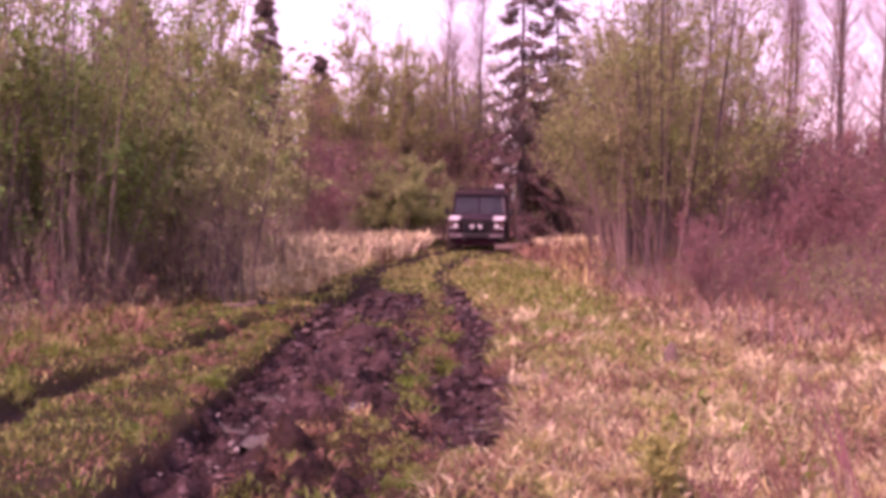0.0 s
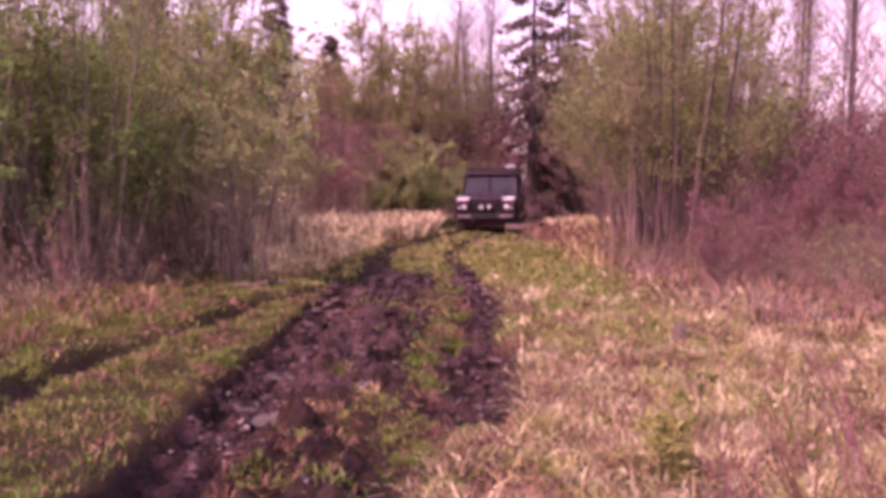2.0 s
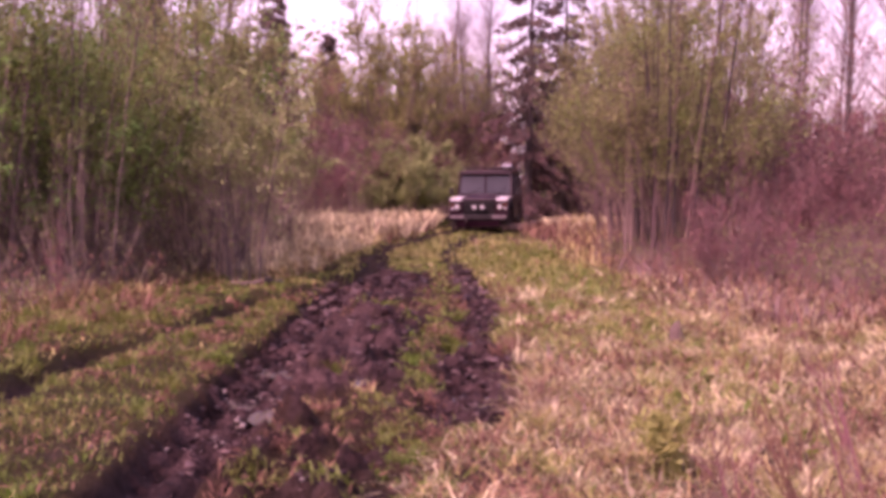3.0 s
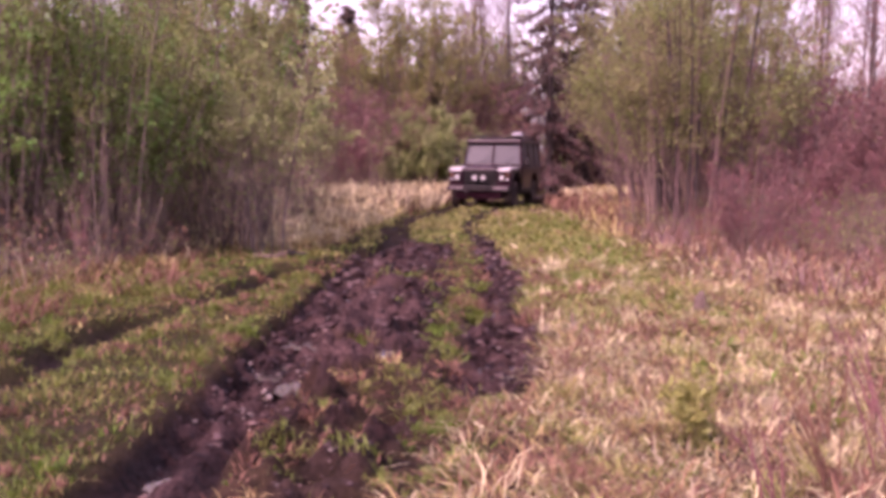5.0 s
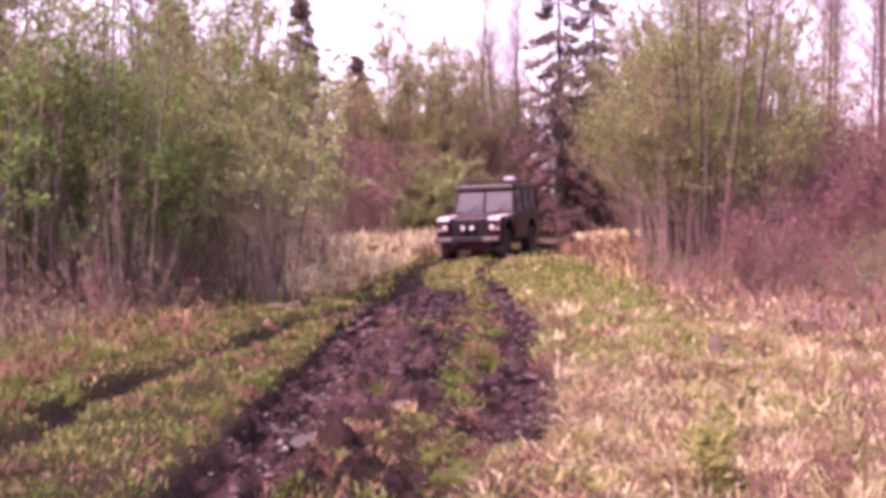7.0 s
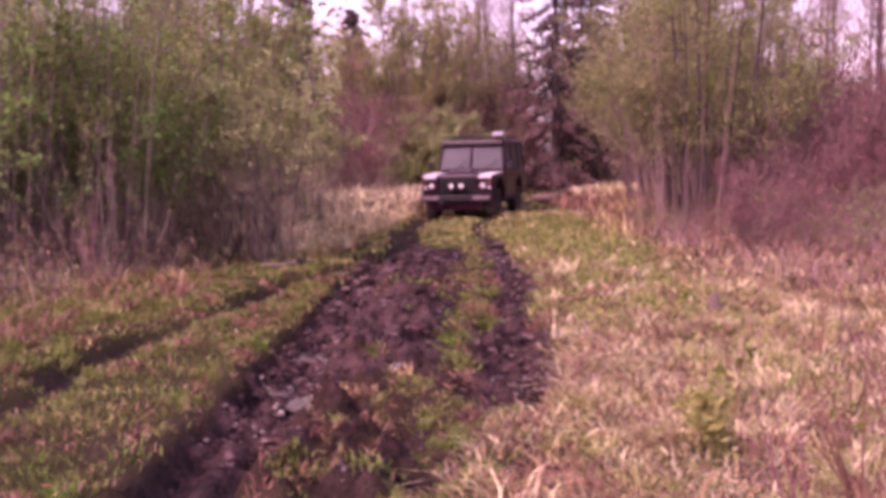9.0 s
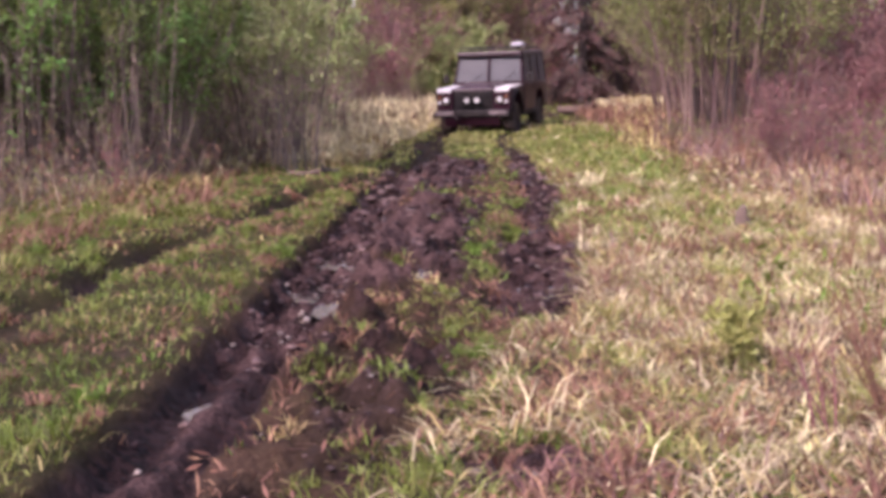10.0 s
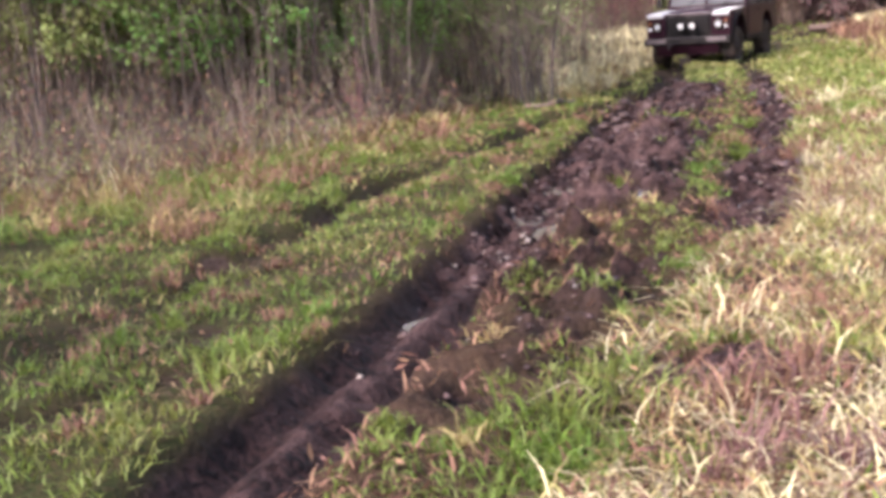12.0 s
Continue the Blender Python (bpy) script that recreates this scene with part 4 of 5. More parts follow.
plant(aspen, [(-2.7, 50.5, 1.0), (-1.7, 53.0, 0.92), (-4.0, 54.0, 0.85), (-8.8, 50.0, 0.75), (6.4, 46.0, 0.85), (8.6, 44.0, 0.6), (-12.5, 44.0, 0.85), (-16.0, 46.0, 0.9),
              (5.6, 50.5, 0.9), (-20.0, 44.0, 0.9), (-11.0, 39.0, 0.7), (0.5, 54.0, 0.66), (-0.7, 57.0, 0.8), (1.4, 59.0, 0.6), (-4.9, 51.0, 0.7), (0.1, 62.0, 1.02)], 5, "aspens behind the track")
pale = woody("goat_willow", 101, "rounded goat willow bush with pale green catkins", "bush", 3.3, 9, 0.5, 1.3, 150, 900, 17000, 0.052, LEAF_PALE, thin_stems=8,
             leafy_from=0.3, branch_len=0.18, twig_len=0.4, up=0.5, low=0.6)
plant([pale], [(-1.7, 45.2, 1.0), (-0.8, 46.5, 0.95), (-2.8, 46.2, 0.85)], 6, "goat willows")
bare = [woody("bare_birch", 110 + i, "tall thin leafless birch with fine grey twigs", "tree", 10.5, 1, 0.05, 0.5, 60, 420, 160, 0.04, LEAF_BROWN, bark=BARK_DARK,
              twig_mat=TWIG_PALE, thick=0.0085, branch_len=0.2, twig_len=0.9, up=0.9, leafy_from=0.5) for i in range(3)]
plant(bare, [(12.3, 40.0, 1.05), (13.6, 40.0, 1.1), (10.6, 39.0, 0.95), (11.4, 43.0, 1.05), (14.8, 42.5, 1.1), (9.9, 46.0, 1.0), (16.0, 44.0, 1.1), (8.4, 39.0, 0.9), (12.8, 47.0, 1.1),
             (17.8, 47.0, 1.1), (0.1, 60.0, 0.95), (-0.9, 62.0, 0.9), (0.9, 64.0, 0.95), (7.6, 47.5, 1.0), (15.2, 51.0, 1.15), (11.0, 52.0, 1.1), (6.2, 34.5, 0.8), (8.0, 35.0, 0.85),
             (-6.9, 38.0, 0.8), (-10.0, 36.0, 0.85), (-13.5, 36.5, 0.8), (18.9, 41.0, 1.1), (9.1, 50.5, 1.05), (13.9, 54.0, 1.2), (1.5, 58.0, 1.1), (0.7, 55.5, 0.95), (2.0, 61.0, 1.2), (-0.3, 58.5, 1.1), (10.2, 33.5, 1.0), (12.9, 36.0, 1.1)], 7, "leafless birches")
fir = [spruce("spruce", 120, "tall dark spruce with drooping limbs and a dry brown skirt", 11.2, 2.2), spruce("spruce", 121, "narrow dark spruce rising over the thicket", 9.5, 1.5, 0.2)]
plant(fir, [(2.85, 48.0, 1.03), (-6.3, 45.0, 0.95), (4.5, 51.0, 0.98), (-5.9, 62.0, 0.97), (-9.9, 41.0, 0.98), (-12.0, 52.0, 1.0)], 8, "spruces")


def underbrush():
    """Dense brush between and behind the trees."""
    rng = np.random.default_rng(19)
    groups = []
    for x0, x1, y0, y1, n, tall in ((-26, -4.6, 21, 46, 1100, 2.4), (5.2, 26, 29, 50, 900, 2.4), (-12, 1.6, 48, 66, 1200, 3.4), (4.6, 16, 50, 66, 800, 3.2)):
        x, y = rng.uniform(x0, x1, n), rng.uniform(y0, y1, n)
        keep = (x < -4.8 - 0.05 * (y - 21)) | (x > 4.6) | (y > 47)
        x, y = x[keep], y[keep]
        n = len(x)
        h = tall * rng.uniform(0.4, 1.1, n)
        t = np.linspace(0, 1, 4)
        lean = rng.normal(0, 0.3, (n, 2))
        p = np.stack([x[:, None] + lean[:, :1] * t, y[:, None] + lean[:, 1:] * t, h[:, None] * t - 0.05], -1)
        groups.append((*tubes(p, 0.012 * np.ones((n, 1)) * (1.15 - t), 3), TWIG))
        b = shoots_of(rng, p, n * 3, (0.2, 1), 0.7, 0.9, 3)
        groups.append((*tubes(b[:, ::2], 0.006 * np.array([[1, 0.4]]) * np.ones((n * 3, 1)), 3), TWIG_PLUM if y0 > 40 or x0 > 0 else TWIG))
        at = on_paths(b, rng.integers(0, len(b), n * 30), rng.uniform(0, 1, n * 30)) + rng.normal(0, 0.12, (n * 30, 3))
        half = len(at) // 2
        groups.append((*flakes(at[:half], 0.055, rng), LEAF_BROWN))
        groups.append((*flakes(at[half:], 0.055, rng), LEAF_RED if y0 > 40 or x0 > 0 else LEAF))
    tagged(new("underbrush", mesh_of("underbrush", groups)), "dense brown brush filling the wood's floor", "brush", kind="stuff")


underbrush()


def edge_brush():
    """Low twiggy brush and dead weeds that step down from the thickets to the grass."""
    rng = np.random.default_rng(29)
    groups = []
    y = rng.uniform(10.5, 21, 900)
    depth = 0.1 + 4.4 * rng.uniform(0, 1, 900)
    x = -3.9 - 0.29 * np.maximum(0, 18 - y) - depth
    tall = 0.3 + 0.34 * depth * rng.uniform(0.3, 1, 900)
    weeds, shrubs = slice(0, 450), slice(450, 900)
    left = (x[weeds], y[weeds], 0.8 * tall[weeds], TWIG_DARK, LEAF_BROWN)
    left_dark = (x[shrubs], y[shrubs], 1.3 * tall[shrubs], BARK_DARK, STRAW_RED)
    y4 = rng.uniform(16.5, 25, 900)
    x4 = -4.6 - 0.29 * np.maximum(0, 18 - y4) - 6.5 * rng.uniform(0, 1, 900) ** 1.3
    deep = (x4, y4, rng.uniform(0.9, 2.5, 900), TWIG_DARK, LEAF_BROWN)
    y2 = rng.uniform(15, 27, 1500)
    depth2 = rng.uniform(0, 4, 1500)
    right = (3.0 + 0.05 * (27 - y2) + depth2 + 0.25 * (22 - y2) * (y2 < 22), y2, 0.3 + 0.28 * depth2 * rng.uniform(0.4, 1, 1500), TWIG_RED, LEAF_RED)
    some = rng.uniform(0, 1, 1500) < 0.68
    brown, red_ = (tuple(v[k] for v in right[:3]) for k in (some, ~some))
    x3, y3 = rng.uniform(-9, -2.8, 420), rng.uniform(39, 43.5, 420)
    back = (x3, y3, rng.uniform(1.0, 2.9, 420), TWIG_PLUM, LEAF_BROWN)
    for a, b, h, twig, leaf in (left, left_dark, deep, back, (*brown, TWIG_PLUM, LEAF_BROWN), (*red_, TWIG_RED, LEAF_RED)):
        n = len(a)
        t = np.linspace(0, 1, 4)
        lean = rng.normal(0, 0.28, (n, 2))
        p = np.stack([a[:, None] + lean[:, :1] * t, b[:, None] + lean[:, 1:] * t, h[:, None] * t - 0.03], -1)
        groups.append((*tubes(p, 0.007 * np.ones((n, 1)) * (1.15 - t), 3), twig))
        s = shoots_of(rng, p, n * 5, (0.15, 1), 0.34, 1.0, 3)
        groups.append((*tubes(s[:, ::2], 0.004 * np.array([[1, 0.4]]) * np.ones((n * 5, 1)), 3), twig))
        at = on_paths(s, rng.integers(0, len(s), n * 9), rng.uniform(0, 1, n * 9)) + rng.normal(0, 0.03, (n * 9, 3))
        groups.append((*flakes(at, 0.026, rng, 2.4), leaf))
    tagged(new("edge_brush", mesh_of("edge_brush", groups)), "low twiggy brush and dead weeds along the thickets", "brush", kind="stuff")


edge_brush()


def far_woods():
    """The wood that closes the clearing on all sides."""
    rng = np.random.default_rng(9)
    groups = []
    n = 1500
    a = rng.uniform(0, 2 * np.pi, n)
    r = rng.uniform(66, 105, n)
    x, y = r * np.sin(a), r * np.cos(a)
    bx = rng.uniform(-26, 30, 420)
    by = rng.uniform(60, 76, 420)
    x, y = np.concatenate([x, bx]), np.concatenate([y, by])
    keep = ~((np.abs(x - 0.045 * y) < 0.5) & (y > 0))
    x, y = x[keep], y[keep]
    n = len(x)
    tall = rng.uniform(5.5, 9.0, n) * (0.75 + 0.45 * fractal(x * 0.12, y * 0.12, 8))
    tall = tall * (1 - 0.4 * ease(11, 17, x) * (y > 0))
    t = np.linspace(0, 1, 4)
    p = np.stack([x[:, None] + rng.normal(0, 0.25, (n, 4)), y[:, None] + rng.normal(0, 0.25, (n, 4)), tall[:, None] * t - 0.1], -1)
    groups.append((*tubes(p, 0.07 * np.ones((n, 1)) * (1.1 - t), 4), BARK))
    b = shoots_of(rng, p, n * 9, (0.1, 1), 1.7, 0.9, 3)
    groups.append((*tubes(b[:, ::2], 0.02 * np.array([[1, 0.3]]) * np.ones((n * 9, 1)), 3), TWIG))
    at = on_paths(b, rng.integers(0, len(b), n * 80), rng.uniform(0, 1, n * 80)) + rng.normal(0, 0.25, (n * 80, 3))
    third = len(at) // 3
    for i, mat in enumerate((LEAF, LEAF_BROWN, LEAF_RED)):
        groups.append((*flakes(at[i * third:(i + 1) * third], 0.19, rng), mat))
    tagged(new("far_woods", mesh_of("far_woods", groups)), "mixed spring woodland closing the clearing", "woods", kind="stuff")


far_woods()


def sapling(x, y, seed, stems, h, lean, mat, leaves=0, leaf_mat=GRASS, name="sapling", label="thin leaning sapling with bare reddish stems in the dry grass"):
    rng = np.random.default_rng(seed)
    thing = tagged(new(name), label, "plant", "saplings in the meadow")
    t = np.linspace(0, 1, 6)
    a = rng.uniform(0, 2 * np.pi, stems)
    d = np.stack([np.cos(a) * rng.uniform(0.2, 1, stems) + lean, np.sin(a) * 0.5, 0 * a], 1) * h * 0.35
    p = rng.normal(0, 0.03, (stems, 1, 3)) * [1, 1, 0] + d[:, None] * (t ** 1.3)[None, :, None]
    p[..., 2] += h * rng.uniform(0.6, 1, (stems, 1)) * t - 0.03
    for one in p:
        limb("stem", mesh_of("stem", [(*tubes(one[None], 0.0075 * (1.15 - t)[None], 5), mat)]), thing)
    w = shoots_of(rng, p, stems * 7, (0.3, 1), 0.2, 0.6, 3)
    tagged(limb("twigwork", mesh_of("twigwork", [(*tubes(w, 0.0025 * np.array([[1, 0.7, 0.4]]) * np.ones((stems * 7, 1)), 3), mat)]), thing), kind="stuff")
    if leaves:
        at = on_paths(w, rng.integers(0, len(w), leaves), rng.uniform(0.2, 1, leaves)) + rng.normal(0, 0.02, (leaves, 3))
        tagged(limb("foliage", mesh_of("foliage", [(*flakes(at, 0.022, rng, 3.5), leaf_mat)]), thing), kind="stuff")
    thing.matrix_basis = pose(x, y, float(height(x, y)))


sapling(1.22, 6.7, 201, 12, 0.5, -0.35, LIME, 230, LIME, label="small sapling with fresh yellow-green leaves in the dry grass")
sapling(1.62, 5.7, 202, 7, 0.75, -0.5, STRAW_RED)
sapling(1.85, 6.6, 203, 5, 0.8, -0.3, STRAW_RED, 40)
sapling(1.75, 4.9, 221, 6, 0.6, -0.6, STRAW_RED)
sapling(2.1, 5.5, 222, 6, 0.7, -0.4, STRAW)
sapling(1.5, 7.9, 223, 5, 0.6, 0.2, STRAW_RED, 60)
sapling(3.1, 8.2, 224, 5, 0.8, -0.2, STRAW_RED)
sapling(1.95, 6.1, 225, 2, 1.2, -0.05, TWIG_RED)
sapling(1.3, 5.45, 226, 4, 0.72, -0.7, TWIG_RED)
sapling(2.35, 7.4, 227, 4, 0.9, -0.3, TWIG_RED)
sapling(2.5, 9.6, 204, 4, 0.8, 0.1, STRAW_RED)
sapling(2.75, 12.4, 205, 3, 0.75, 0.1, STRAW)
sapling(4.2, 15.5, 206, 5, 1.1, 0.0, STRAW_RED)
sapling(3.4, 18.5, 207, 6, 1.3, 0.0, STRAW_RED)
sapling(5.2, 19.5, 208, 7, 1.6, 0.0, TWIG_RED)
sapling(4.4, 22.0, 209, 7, 1.5, 0.0, TWIG_RED)
sapling(-7.4, 13.5, 210, 6, 1.5, 0.2, TWIG)
sapling(-6.0, 14.6, 211, 6, 1.4, 0.1, TWIG)
sapling(-8.7, 14.3, 212, 3, 2.4, 0.0, TWIG)
sapling(-5.0, 16.2, 213, 7, 1.3, 0.0, TWIG_RED)
sapling(-4.2, 25.0, 214, 7, 1.4, 0.0, STRAW)
sapling(-4.0, 31.0, 215, 7, 1.6, 0.0, TWIG_RED)


def stump():
    thing = tagged(new("tree_stump"), "small weathered grey stump with a raw orange foot in the grass", "stump")
    bm = bmesh.new()
    bmesh.ops.create_cone(bm, cap_ends=True, segments=12, radius1=0.085, radius2=0.03, depth=0.22, matrix=pose(0, 0, 0.16, 6, 0, 0))
    bmesh.ops.subdivide_edges(bm, edges=bm.edges[:], cuts=2, use_grid_fill=True)
    for v in bm.verts:
        v.co += noise.noise_vector(v.co * 14) * 0.02
    part("top", bm, WOOD_GREY, thing)
    bm = bmesh.new()
    bmesh.ops.create_cone(bm, cap_ends=True, segments=12, radius1=0.1, radius2=0.06, depth=0.16, matrix=pose(0, 0, 0.02))
    for v in bm.verts:
        v.co += noise.noise_vector(v.co * 11) * 0.016
    part("foot", bm, WOOD_RAW, thing, "raw orange wood foot")
    thing.matrix_basis = pose(2.17, 12.2, float(height(2.17, 12.2))) @ Matrix.Diagonal((1.1, 1.1, 0.95, 1))


def log(x, y, length, r, turn):
    thing = tagged(new("fallen_log"), "weathered fallen log with a dark broken end lying in the grass", "log")
    bm = bmesh.new()
    bmesh.ops.create_cone(bm, cap_ends=True, segments=12, radius1=r, radius2=r * 0.8, depth=length, matrix=pose(0, 0, 0, 0, 90, 0))
    bmesh.ops.subdivide_edges(bm, edges=[e for e in bm.edges if abs(e.verts[0].co.x - e.verts[1].co.x) > 0.1], cuts=6)
    for v in bm.verts:
        v.co += noise.noise_vector(v.co * 3) * 0.04
    part("stem", bm, WOOD_GREY, thing)
    bm = bmesh.new()
    bmesh.ops.create_cone(bm, cap_ends=True, segments=10, radius1=r * 1.5, radius2=r * 0.7, depth=0.3, matrix=pose(length / 2 + 0.05, 0, 0.02, 0, 90, 0))
    bmesh.ops.subdivide_edges(bm, edges=bm.edges[:], cuts=2, use_grid_fill=True)
    for v in bm.verts:
        v.co += noise.noise_vector(v.co * 6) * 0.08
    part("root_end", bm, WOOD_DARK, thing, "dark earthy root end")
    thing.matrix_basis = pose(x, y, float(height(x, y)) + r * 0.9, 0, -4, turn)


stump()
log(2.0, 38.6, 1.0, 0.13, 4)
log(-3.0, 18.9, 0.6, 0.05, 20)

# ---- the off-road car ----
CAR_SIZE = 1.06
WHEEL_R, FRONT_AXLE, REAR_AXLE, HALF_TRACK = 0.39, -1.22, 1.14, 0.72


def arch(y, r, z, steps_=7):
    """Points of a wheel arch from back to front over the axle."""
    return [(y + r * math.cos(a), z + r * math.sin(a)) for a in np.linspace(0, math.pi, steps_)]


def wheel(parent, x, y):
    """A wheel with a lugged tyre and a steel rim, its axle along x."""
    hub = limb("wheel", mesh_of("hub", [(*tubes(np.array([[[-0.08, 0, 0], [0, 0, 0], [0.08, 0, 0]]]), np.array([[0.06, 0.07, 0.06]]), 10), STEEL)]), parent)
    bm = bmesh.new()
    outline = [(-0.1, 0.24), (-0.12, 0.31), (-0.1, 0.365), (0.1, 0.365), (0.12, 0.31), (0.1, 0.24)]
    rings = []
    for i in range(28):
        a = i * math.tau / 28
        rings.append([bm.verts.new((u, r * math.cos(a), r * math.sin(a))) for u, r in outline])
    for i in range(28):
        for j in range(len(outline)):
            k = (j + 1) % len(outline)
            bm.faces.new((rings[i][j], rings[i][k], rings[(i + 1) % 28][k], rings[(i + 1) % 28][j]))
    for i in range(24):
        a = i * math.tau / 24
        for u in (-0.065, 0.065):
            made = bmesh.ops.create_cube(bm, size=1)["verts"]
            bmesh.ops.transform(bm, verts=made, matrix=pose(0, 0, 0, math.degrees(a) + (4 if u > 0 else -4)) @ Matrix.Translation((u, 0, 0.373)) @ Matrix.Diagonal((0.1, 0.055, 0.034, 1)))
    part("tyre", bm, RUBBER, hub)
    rim = disc(0, 0, 0, 0.245, 0.16, turn=(0, 90, 0), segments=24)
    for s in (-1, 1):
        disc(s * 0.085, 0, 0, 0.1, 0.03, rim, (0, 90, 0), 12)
    part("rim", rim, STEEL, hub, "muddy steel rim")
    hub.matrix_basis = pose(x, y, WHEEL_R)
    return hub


def off_road_car():
    """A boxy off-road car, its nose towards -y and its wheels on z = 0."""
    car = tagged(new("off_road_car"), "boxy dark maroon off-road car with pale wing tops, driving", "car")
    part("underbody", slab(-0.5, 0.5, -1.8, 1.85, 0.4, 0.62, 0.03), PAINT_BLACK, car)
    bumper = part("bumper", slab(-0.86, 0.86, -2.02, -1.88, 0.5, 0.64, 0.02), PAINT_BLACK, car)
    for s in (-1, 1):
        part("bumper_cap", slab(s * 0.6 - 0.2, s * 0.6 + 0.2, -2.028, -1.96, 0.545, 0.625, 0.01), STEEL_PALE, bumper, "pale mud-splashed bumper cap")
    # added dark panel: stands in for shade and mud below the bumper
    part("shade_panel", profile([(-1.99, 0.5), (-1.93, 0.3), (-1.2, 0.28), (-1.2, 0.33), (-1.88, 0.36), (-1.9, 0.5)], -0.62, 0.62, 0.008), PAINT, car, "dark added panel for the shade and mud under the bumper")
    hook = bmesh.new()
    bmesh.ops.create_cone(hook, cap_ends=False, segments=12, radius1=0.06, radius2=0.06, depth=0.03, matrix=pose(-0.33, -2.05, 0.46, 0, 90, 20))
    bmesh.ops.solidify(hook, geom=hook.faces[:], thickness=0.02)
    part("tow_shackle", hook, STEEL, bumper, "pale steel tow shackle")
    part("number_plate", slab(-0.26, 0.26, -2.035, -2.02, 0.52, 0.62, 0.004), PAINT_BLACK, bumper, "dirt-covered number plate")
    # nose and wings
    part("radiator_panel", slab(-0.46, 0.46, -1.78, -1.7, 0.62, 1.1, 0.01), PAINT_BLACK, car)
    grille = part("grille", slab(-0.42, 0.42, -1.8, -1.775, 0.7, 1.04, 0.006), PAINT_BLACK, car, "black slatted grille")
    for i in range(7):
        z = 0.73 + i * 0.045
        part("grille_slat", slab(-0.41, 0.41, -1.815, -1.797, z, z + 0.018, 0.004), PAINT_BLACK, grille)
    for s in (-1, 1):
        outline = [(-1.84, 0.64), (-1.84, 1.06), (-1.8, 1.09), (-0.52, 1.13), (-0.52, 0.58), *arch(FRONT_AXLE, 0.47, 0.58)]
        wing = part("wing", profile(outline, min(s * 0.46, s * 0.84), max(s * 0.46, s * 0.84), 0.012), PAINT, car)
        # added pale sheet, the sky's reflection on the wing top put into colour
        part("wing_top_glare", profile([(-1.846, 1.035), (-1.846, 1.095), (-1.79, 1.118), (-0.56, 1.15), (-0.56, 1.138), (-1.79, 1.1), (-1.836, 1.08), (-1.836, 1.035)],
                                      min(s * 0.5, s * 0.82), max(s * 0.5, s * 0.82), 0), WING_GLARE, wing, "pale added sheet that paints sky glare on the wing top")
        flare = bmesh.new()
        pts = arch(FRONT_AXLE, 0.49, 0.56, 9)
        for a, b in zip(pts, pts[1:]):
            bar((s * 0.86, *a), (s * 0.86, *b), 0.03, flare, 6)
        part("wheel_arch", flare, PAINT_BLACK, wing, "black wheel arch trim")
        lamp = part("headlight", disc(s * 0.61, -1.85, 0.86, 0.09, 0.05), CHROME, car, "round headlight in a chrome rim")
        part("lens", disc(s * 0.61, -1.878, 0.86, 0.065, 0.03, r2=0.045, turn=(90, 0, 0)), LENS, lamp)
        part("indicator", disc(s * 0.76, -1.85, 0.93, 0.035, 0.04), AMBER, car, "amber indicator lamp")
        part("side_lamp", disc(s * 0.76, -1.85, 0.82, 0.035, 0.04), LENS, car, "small clear side lamp")
        spot = part("spot_lamp", disc(s * 0.115, -1.9, 0.86, 0.075, 0.09), PAINT_BLACK, car, "round spot lamp before the grille")
        part("lens", disc(s * 0.115, -1.95, 0.86, 0.055, 0.02), LENS, spot)
        part("bracket", bar((s * 0.115, -1.9, 0.64), (s * 0.115, -1.9, 0.8), 0.012), PAINT_BLACK, spot)
        mirror = part("mirror", slab(s * 0.99 - 0.07, s * 0.99 + 0.07, -0.53, -0.48, 1.2, 1.4, 0.015), PAINT_BLACK, car)
        part("arm", bar((s * 0.84, -0.46, 1.2), (s * 0.99, -0.5, 1.27), 0.012), PAINT_BLACK, mirror)
    bonnet = profile([(-1.8, 1.06), (-1.78, 1.11), (-1.6, 1.14), (-0.5, 1.2), (-0.5, 1.1), (-1.7, 1.05)], -0.45, 0.45, 0.012)
    bonnet = part("bonnet", bonnet, PAINT, car, "dark bonnet between the wings")
    part("bonnet_rib", profile([(-1.6, 1.138), (-1.55, 1.165), (-0.6, 1.215), (-0.56, 1.19)], -0.26, 0.26, 0.008), PAINT, bonnet)
    # tub
    tub = [(-0.5, 0.56), (-0.5, 1.16), (1.95, 1.16), (1.95, 0.56), *arch(REAR_AXLE, 0.46, 0.56)]
    for s in (-1, 1):
        x0, x1 = min(s * 0.72, s * 0.84), max(s * 0.72, s * 0.84)
        part("side_panel", profile(tub, x0, x1, 0.012), PAINT, car)
        door = part("door", profile([(-0.47, 0.6), (-0.47, 1.15), (0.42, 1.15), (0.42, 0.6)], min(s * 0.842, s * 0.856), max(s * 0.842, s * 0.856), 0.005), PAINT, car)
        part("handle", slab(s * 0.87 - 0.012, s * 0.87 + 0.012, 0.24, 0.36, 1.04, 1.07, 0.005), PAINT_BLACK, door)
        part("sill", slab(s * 0.78 - 0.08, s * 0.78 + 0.08, -0.68, 0.62, 0.46, 0.555, 0.015), PAINT_BLACK, car)
        for y0, z0, y1, z1 in ((-0.44, 1.17, -0.2, 1.8), (0.44, 1.17, 0.44, 1.8), (1.2, 1.17, 1.2, 1.8), (1.9, 1.17, 1.86, 1.8)):
            part("window_pillar", bar((s * 0.81, y0, z0), (s * 0.745, y1, z1), 0.035, None, 6), PAINT, car)
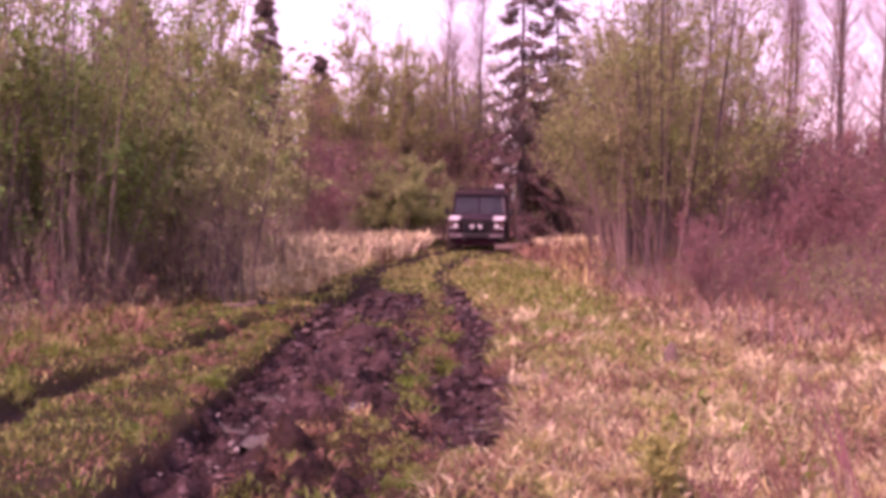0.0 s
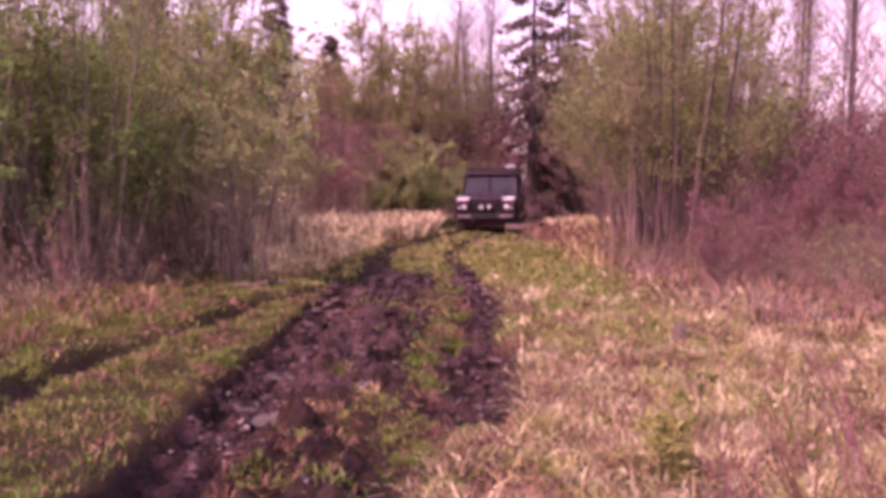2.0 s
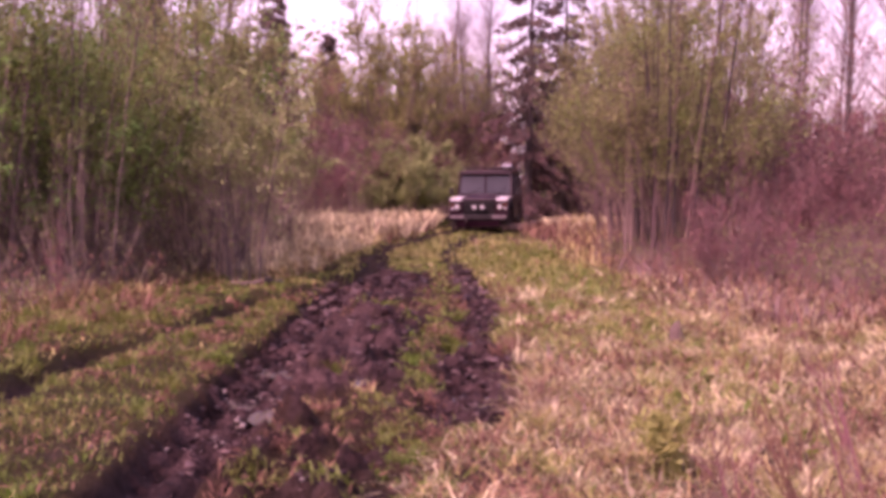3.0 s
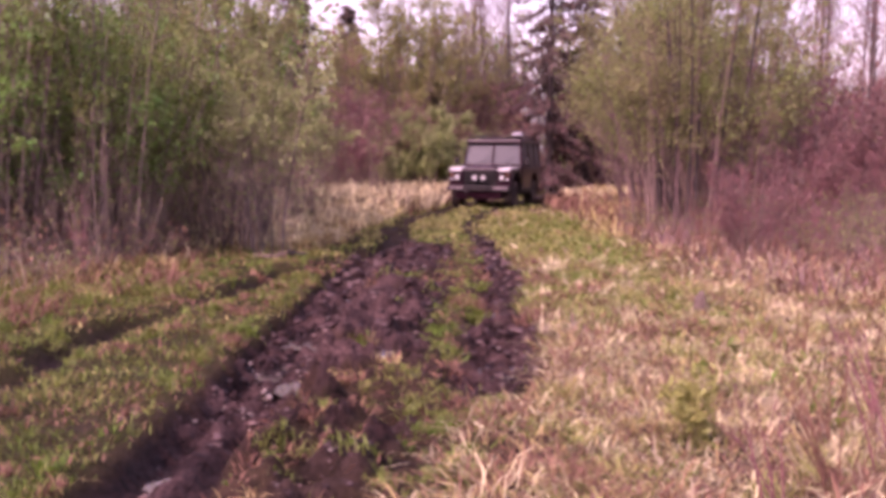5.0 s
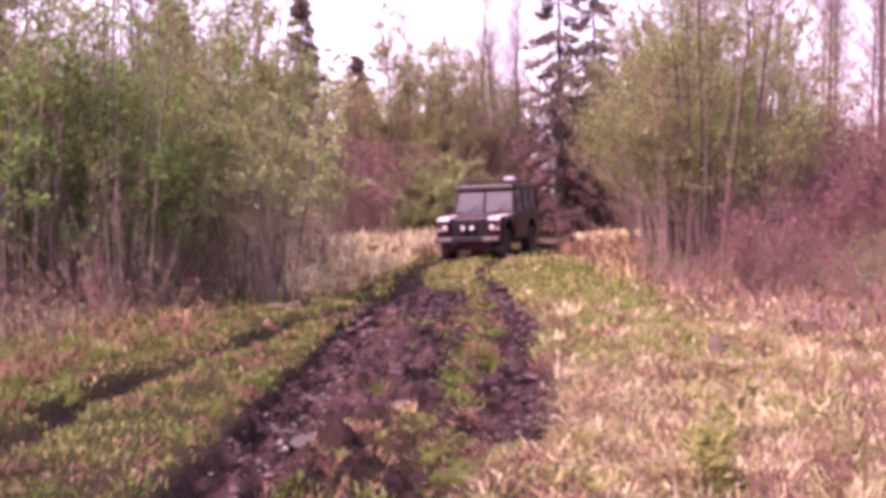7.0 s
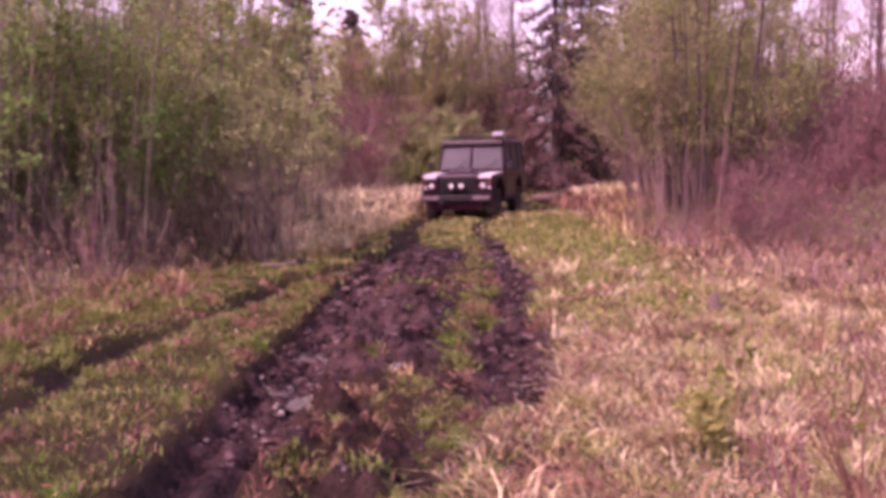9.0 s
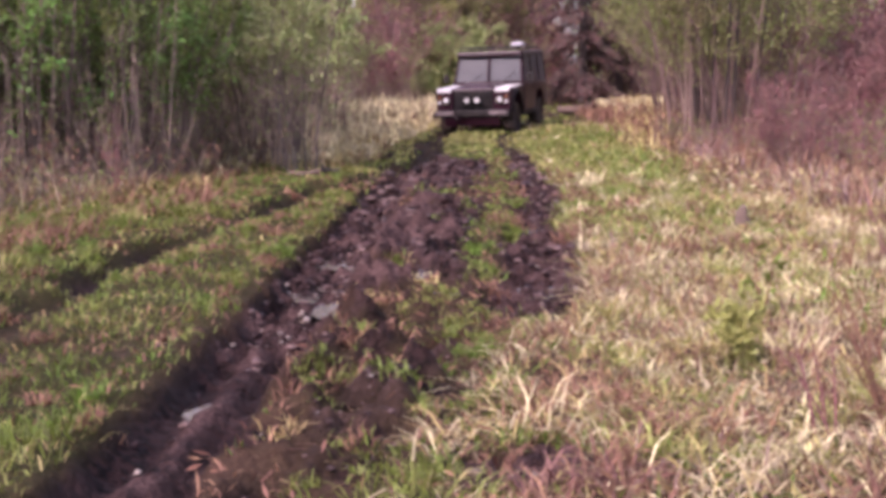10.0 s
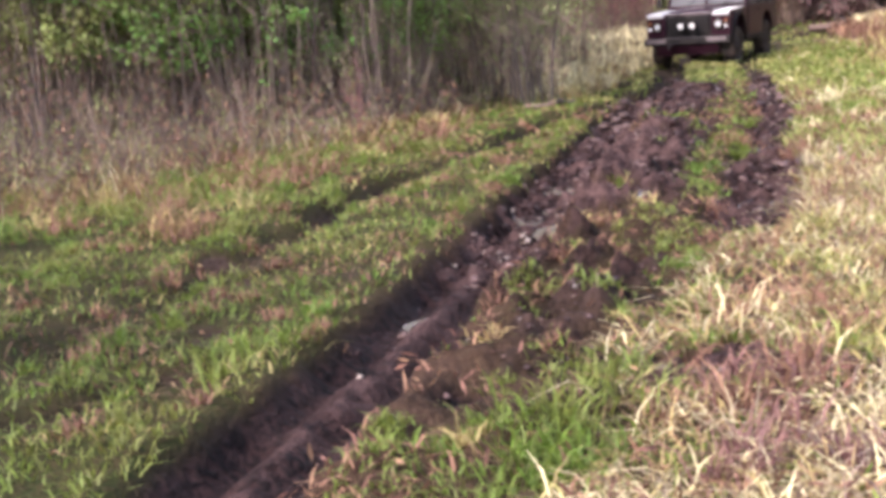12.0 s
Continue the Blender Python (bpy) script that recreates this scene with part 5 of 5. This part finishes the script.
        for y0, y1, lean in ((-0.4, 0.42, 0.2), (0.47, 1.17, 0), (1.23, 1.86, 0)):
            pane = bmesh.new()
            q = [pane.verts.new(c) for c in ((s * 0.81, y0, 1.17), (s * 0.81, y1, 1.17), (s * 0.75, y1, 1.79), (s * 0.75, y0 + lean, 1.79))]
            pane.faces.new(q)
            bmesh.ops.solidify(pane, geom=pane.faces[:], thickness=0.006)
            part("side_window", pane, GLASS, car)
    part("bulkhead", slab(-0.72, 0.72, -0.5, -0.42, 0.6, 1.17, 0.01), PAINT_BLACK, car)
    part("rear_panel", slab(-0.72, 0.72, 1.88, 1.95, 0.6, 1.8, 0.01), PAINT, car)
    part("cabin_floor", slab(-0.72, 0.72, -0.42, 1.88, 0.62, 0.68, 0), PAINT_BLACK, car)
    # windscreen
    frame_bm = bmesh.new()
    a, b, c, d = (-0.8, -0.5, 1.19), (0.8, -0.5, 1.19), (0.73, -0.26, 1.8), (-0.73, -0.26, 1.8)
    for u, v in ((a, b), (b, c), (c, d), (d, a), ((0, -0.5, 1.19), (0, -0.26, 1.8))):
        bar(u, v, 0.03, frame_bm, 6)
    screen = part("windscreen_frame", frame_bm, PAINT, car)
    pane = bmesh.new()
    pane.faces.new([pane.verts.new((x, y + 0.01, z)) for x, y, z in (a, b, c, d)])
    bmesh.ops.solidify(pane, geom=pane.faces[:], thickness=0.006)
    part("windscreen", pane, GLASS, screen, "bluish windscreen")
    for x in (-0.4, 0.35):
        part("wiper", bar((x, -0.53, 1.2), (x + 0.28, -0.42, 1.42), 0.008), PAINT_BLACK, screen)
    roof = part("roof", slab(-0.78, 0.78, -0.34, 1.93, 1.8, 1.9, 0.045), PAINT, car)
    part("gutter", slab(-0.79, 0.79, -0.35, 1.94, 1.795, 1.815, 0.004), STEEL, roof, "pale roof gutter")
    for s in (-1, 1):
        seat = part("seat", slab(s * 0.4 - 0.22, s * 0.4 + 0.22, 0.05, 0.5, 0.75, 0.92, 0.04), SEAT, car)
        part("seat_back", slab(s * 0.4 - 0.2, s * 0.4 + 0.2, 0.45, 0.56, 0.92, 1.48, 0.04), SEAT, seat)
    ring = bmesh.new()
    for i in range(14):
        u, v = i * math.tau / 14, (i + 1) * math.tau / 14
        bar((0.4 + 0.2 * math.cos(u), -0.2 + 0.1 * math.sin(u), 1.2 + 0.17 * math.sin(u)), (0.4 + 0.2 * math.cos(v), -0.2 + 0.1 * math.sin(v), 1.2 + 0.17 * math.sin(v)), 0.013, ring, 6)
    part("steering_wheel", ring, SEAT, car)
    # roof rack
    rack = part("roof_rack", bar((-0.7, -0.25, 2.0), (0.7, -0.25, 2.0), 0.018), PAINT_BLACK, car, "black tubular roof rack")
    for y in (0.2, 0.65, 1.1, 1.55):
        part("rack_bar", bar((-0.7, y, 1.95), (0.7, y, 1.95), 0.014), PAINT_BLACK, rack)
    for s in (-1, 1):
        part("rack_rail", bar((s * 0.7, -0.25, 2.0), (s * 0.7, 1.6, 2.0), 0.016), PAINT_BLACK, rack)
        for y in (-0.25, 0.65, 1.55):
            part("rack_foot", bar((s * 0.7, y, 1.88), (s * 0.7, y, 2.0), 0.014), PAINT_BLACK, rack)
    bag = slab(0.46, 0.74, -0.2, 0.2, 1.96, 2.09, 0.05)
    bmesh.ops.subdivide_edges(bag, edges=[e for e in bag.edges if e.calc_length() > 0.1], cuts=3, use_grid_fill=True)
    for v in bag.verts:
        v.co += noise.noise_vector(v.co * 7) * 0.022
    part("cargo_bag", bag, CANVAS, rack, "pale grey canvas cargo bag strapped on the rack")
    wheels = [wheel(car, s * HALF_TRACK, y) for s in (-1, 1) for y in (FRONT_AXLE, REAR_AXLE)]
    part("front_axle", bar((-0.66, FRONT_AXLE, 0.39), (0.66, FRONT_AXLE, 0.39), 0.05), PAINT_BLACK, car)
    part("rear_axle", bar((-0.66, REAR_AXLE, 0.39), (0.66, REAR_AXLE, 0.39), 0.05), PAINT_BLACK, car)
    car.scale = (CAR_SIZE,) * 3
    return car, wheels


CAR, WHEELS = off_road_car()
# seconds, the nose's x and y, heading to the left of the camera in degrees
DRIVE = [(0, 0.95, 40.0, 5), (1.5, 0.95, 39.2, 6), (3, 0.78, 38.2, 9), (4, 0.45, 36.9, 12), (5, 0.1, 35.5, 15), (6, -0.22, 34.5, 17), (7, -0.5, 33.4, 17), (8, -0.58, 32.3, 15),
         (9, -0.64, 31.2, 13), (10, -0.82, 29.9, 14), (10.5, -0.95, 29.1, 15), (11, -1.11, 28.3, 14), (11.5, -1.25, 27.6, 13.5), (12, -1.32, 27.0, 13.5)]


def motions():
    """The car comes down the track; its wheels roll with it."""
    times = np.linspace(0, 12, 49)
    cols = list(zip(*DRIVE))
    smooth = [np.interp(times, cols[0], c) for c in cols[1:]]
    for _ in range(2):
        smooth = [np.concatenate([c[:1], (c[:-2] + 2 * c[1:-1] + c[2:]) / 4, c[-1:]]) for c in smooth]
    rows, rolls, rolled, last = [], [], 0.0, None
    for t, x, y, turn in zip(times, *smooth):
        a = math.radians(turn)
        cx, cy = x + 2.0 * CAR_SIZE * math.sin(a), y + 2.0 * CAR_SIZE * math.cos(a)
        z = float(np.mean(height(np.array([x - 0.7, x + 0.7, x - 0.5, x + 0.9]), np.array([y + 0.8, y + 0.8, y + 3.2, y + 3.2])))) - 0.09
        tilt, sway = 0.9 * math.sin(2.1 * t), 1.0 * math.sin(1.6 * t + 0.7)
        rows.append((float(t), pose(cx, cy, z, tilt, sway, -turn)))
        if last is not None:
            rolled += math.hypot(cx - last[0], cy - last[1]) / (WHEEL_R * CAR_SIZE)
        last = (cx, cy)
        rolls.append((float(t), math.degrees(rolled)))
    walk(CAR, rows)
    for hub in WHEELS:
        x, y, z = hub.matrix_basis.translation
        walk(hub, [(t, pose(x, y, z, roll)) for t, roll in rolls])


motions()
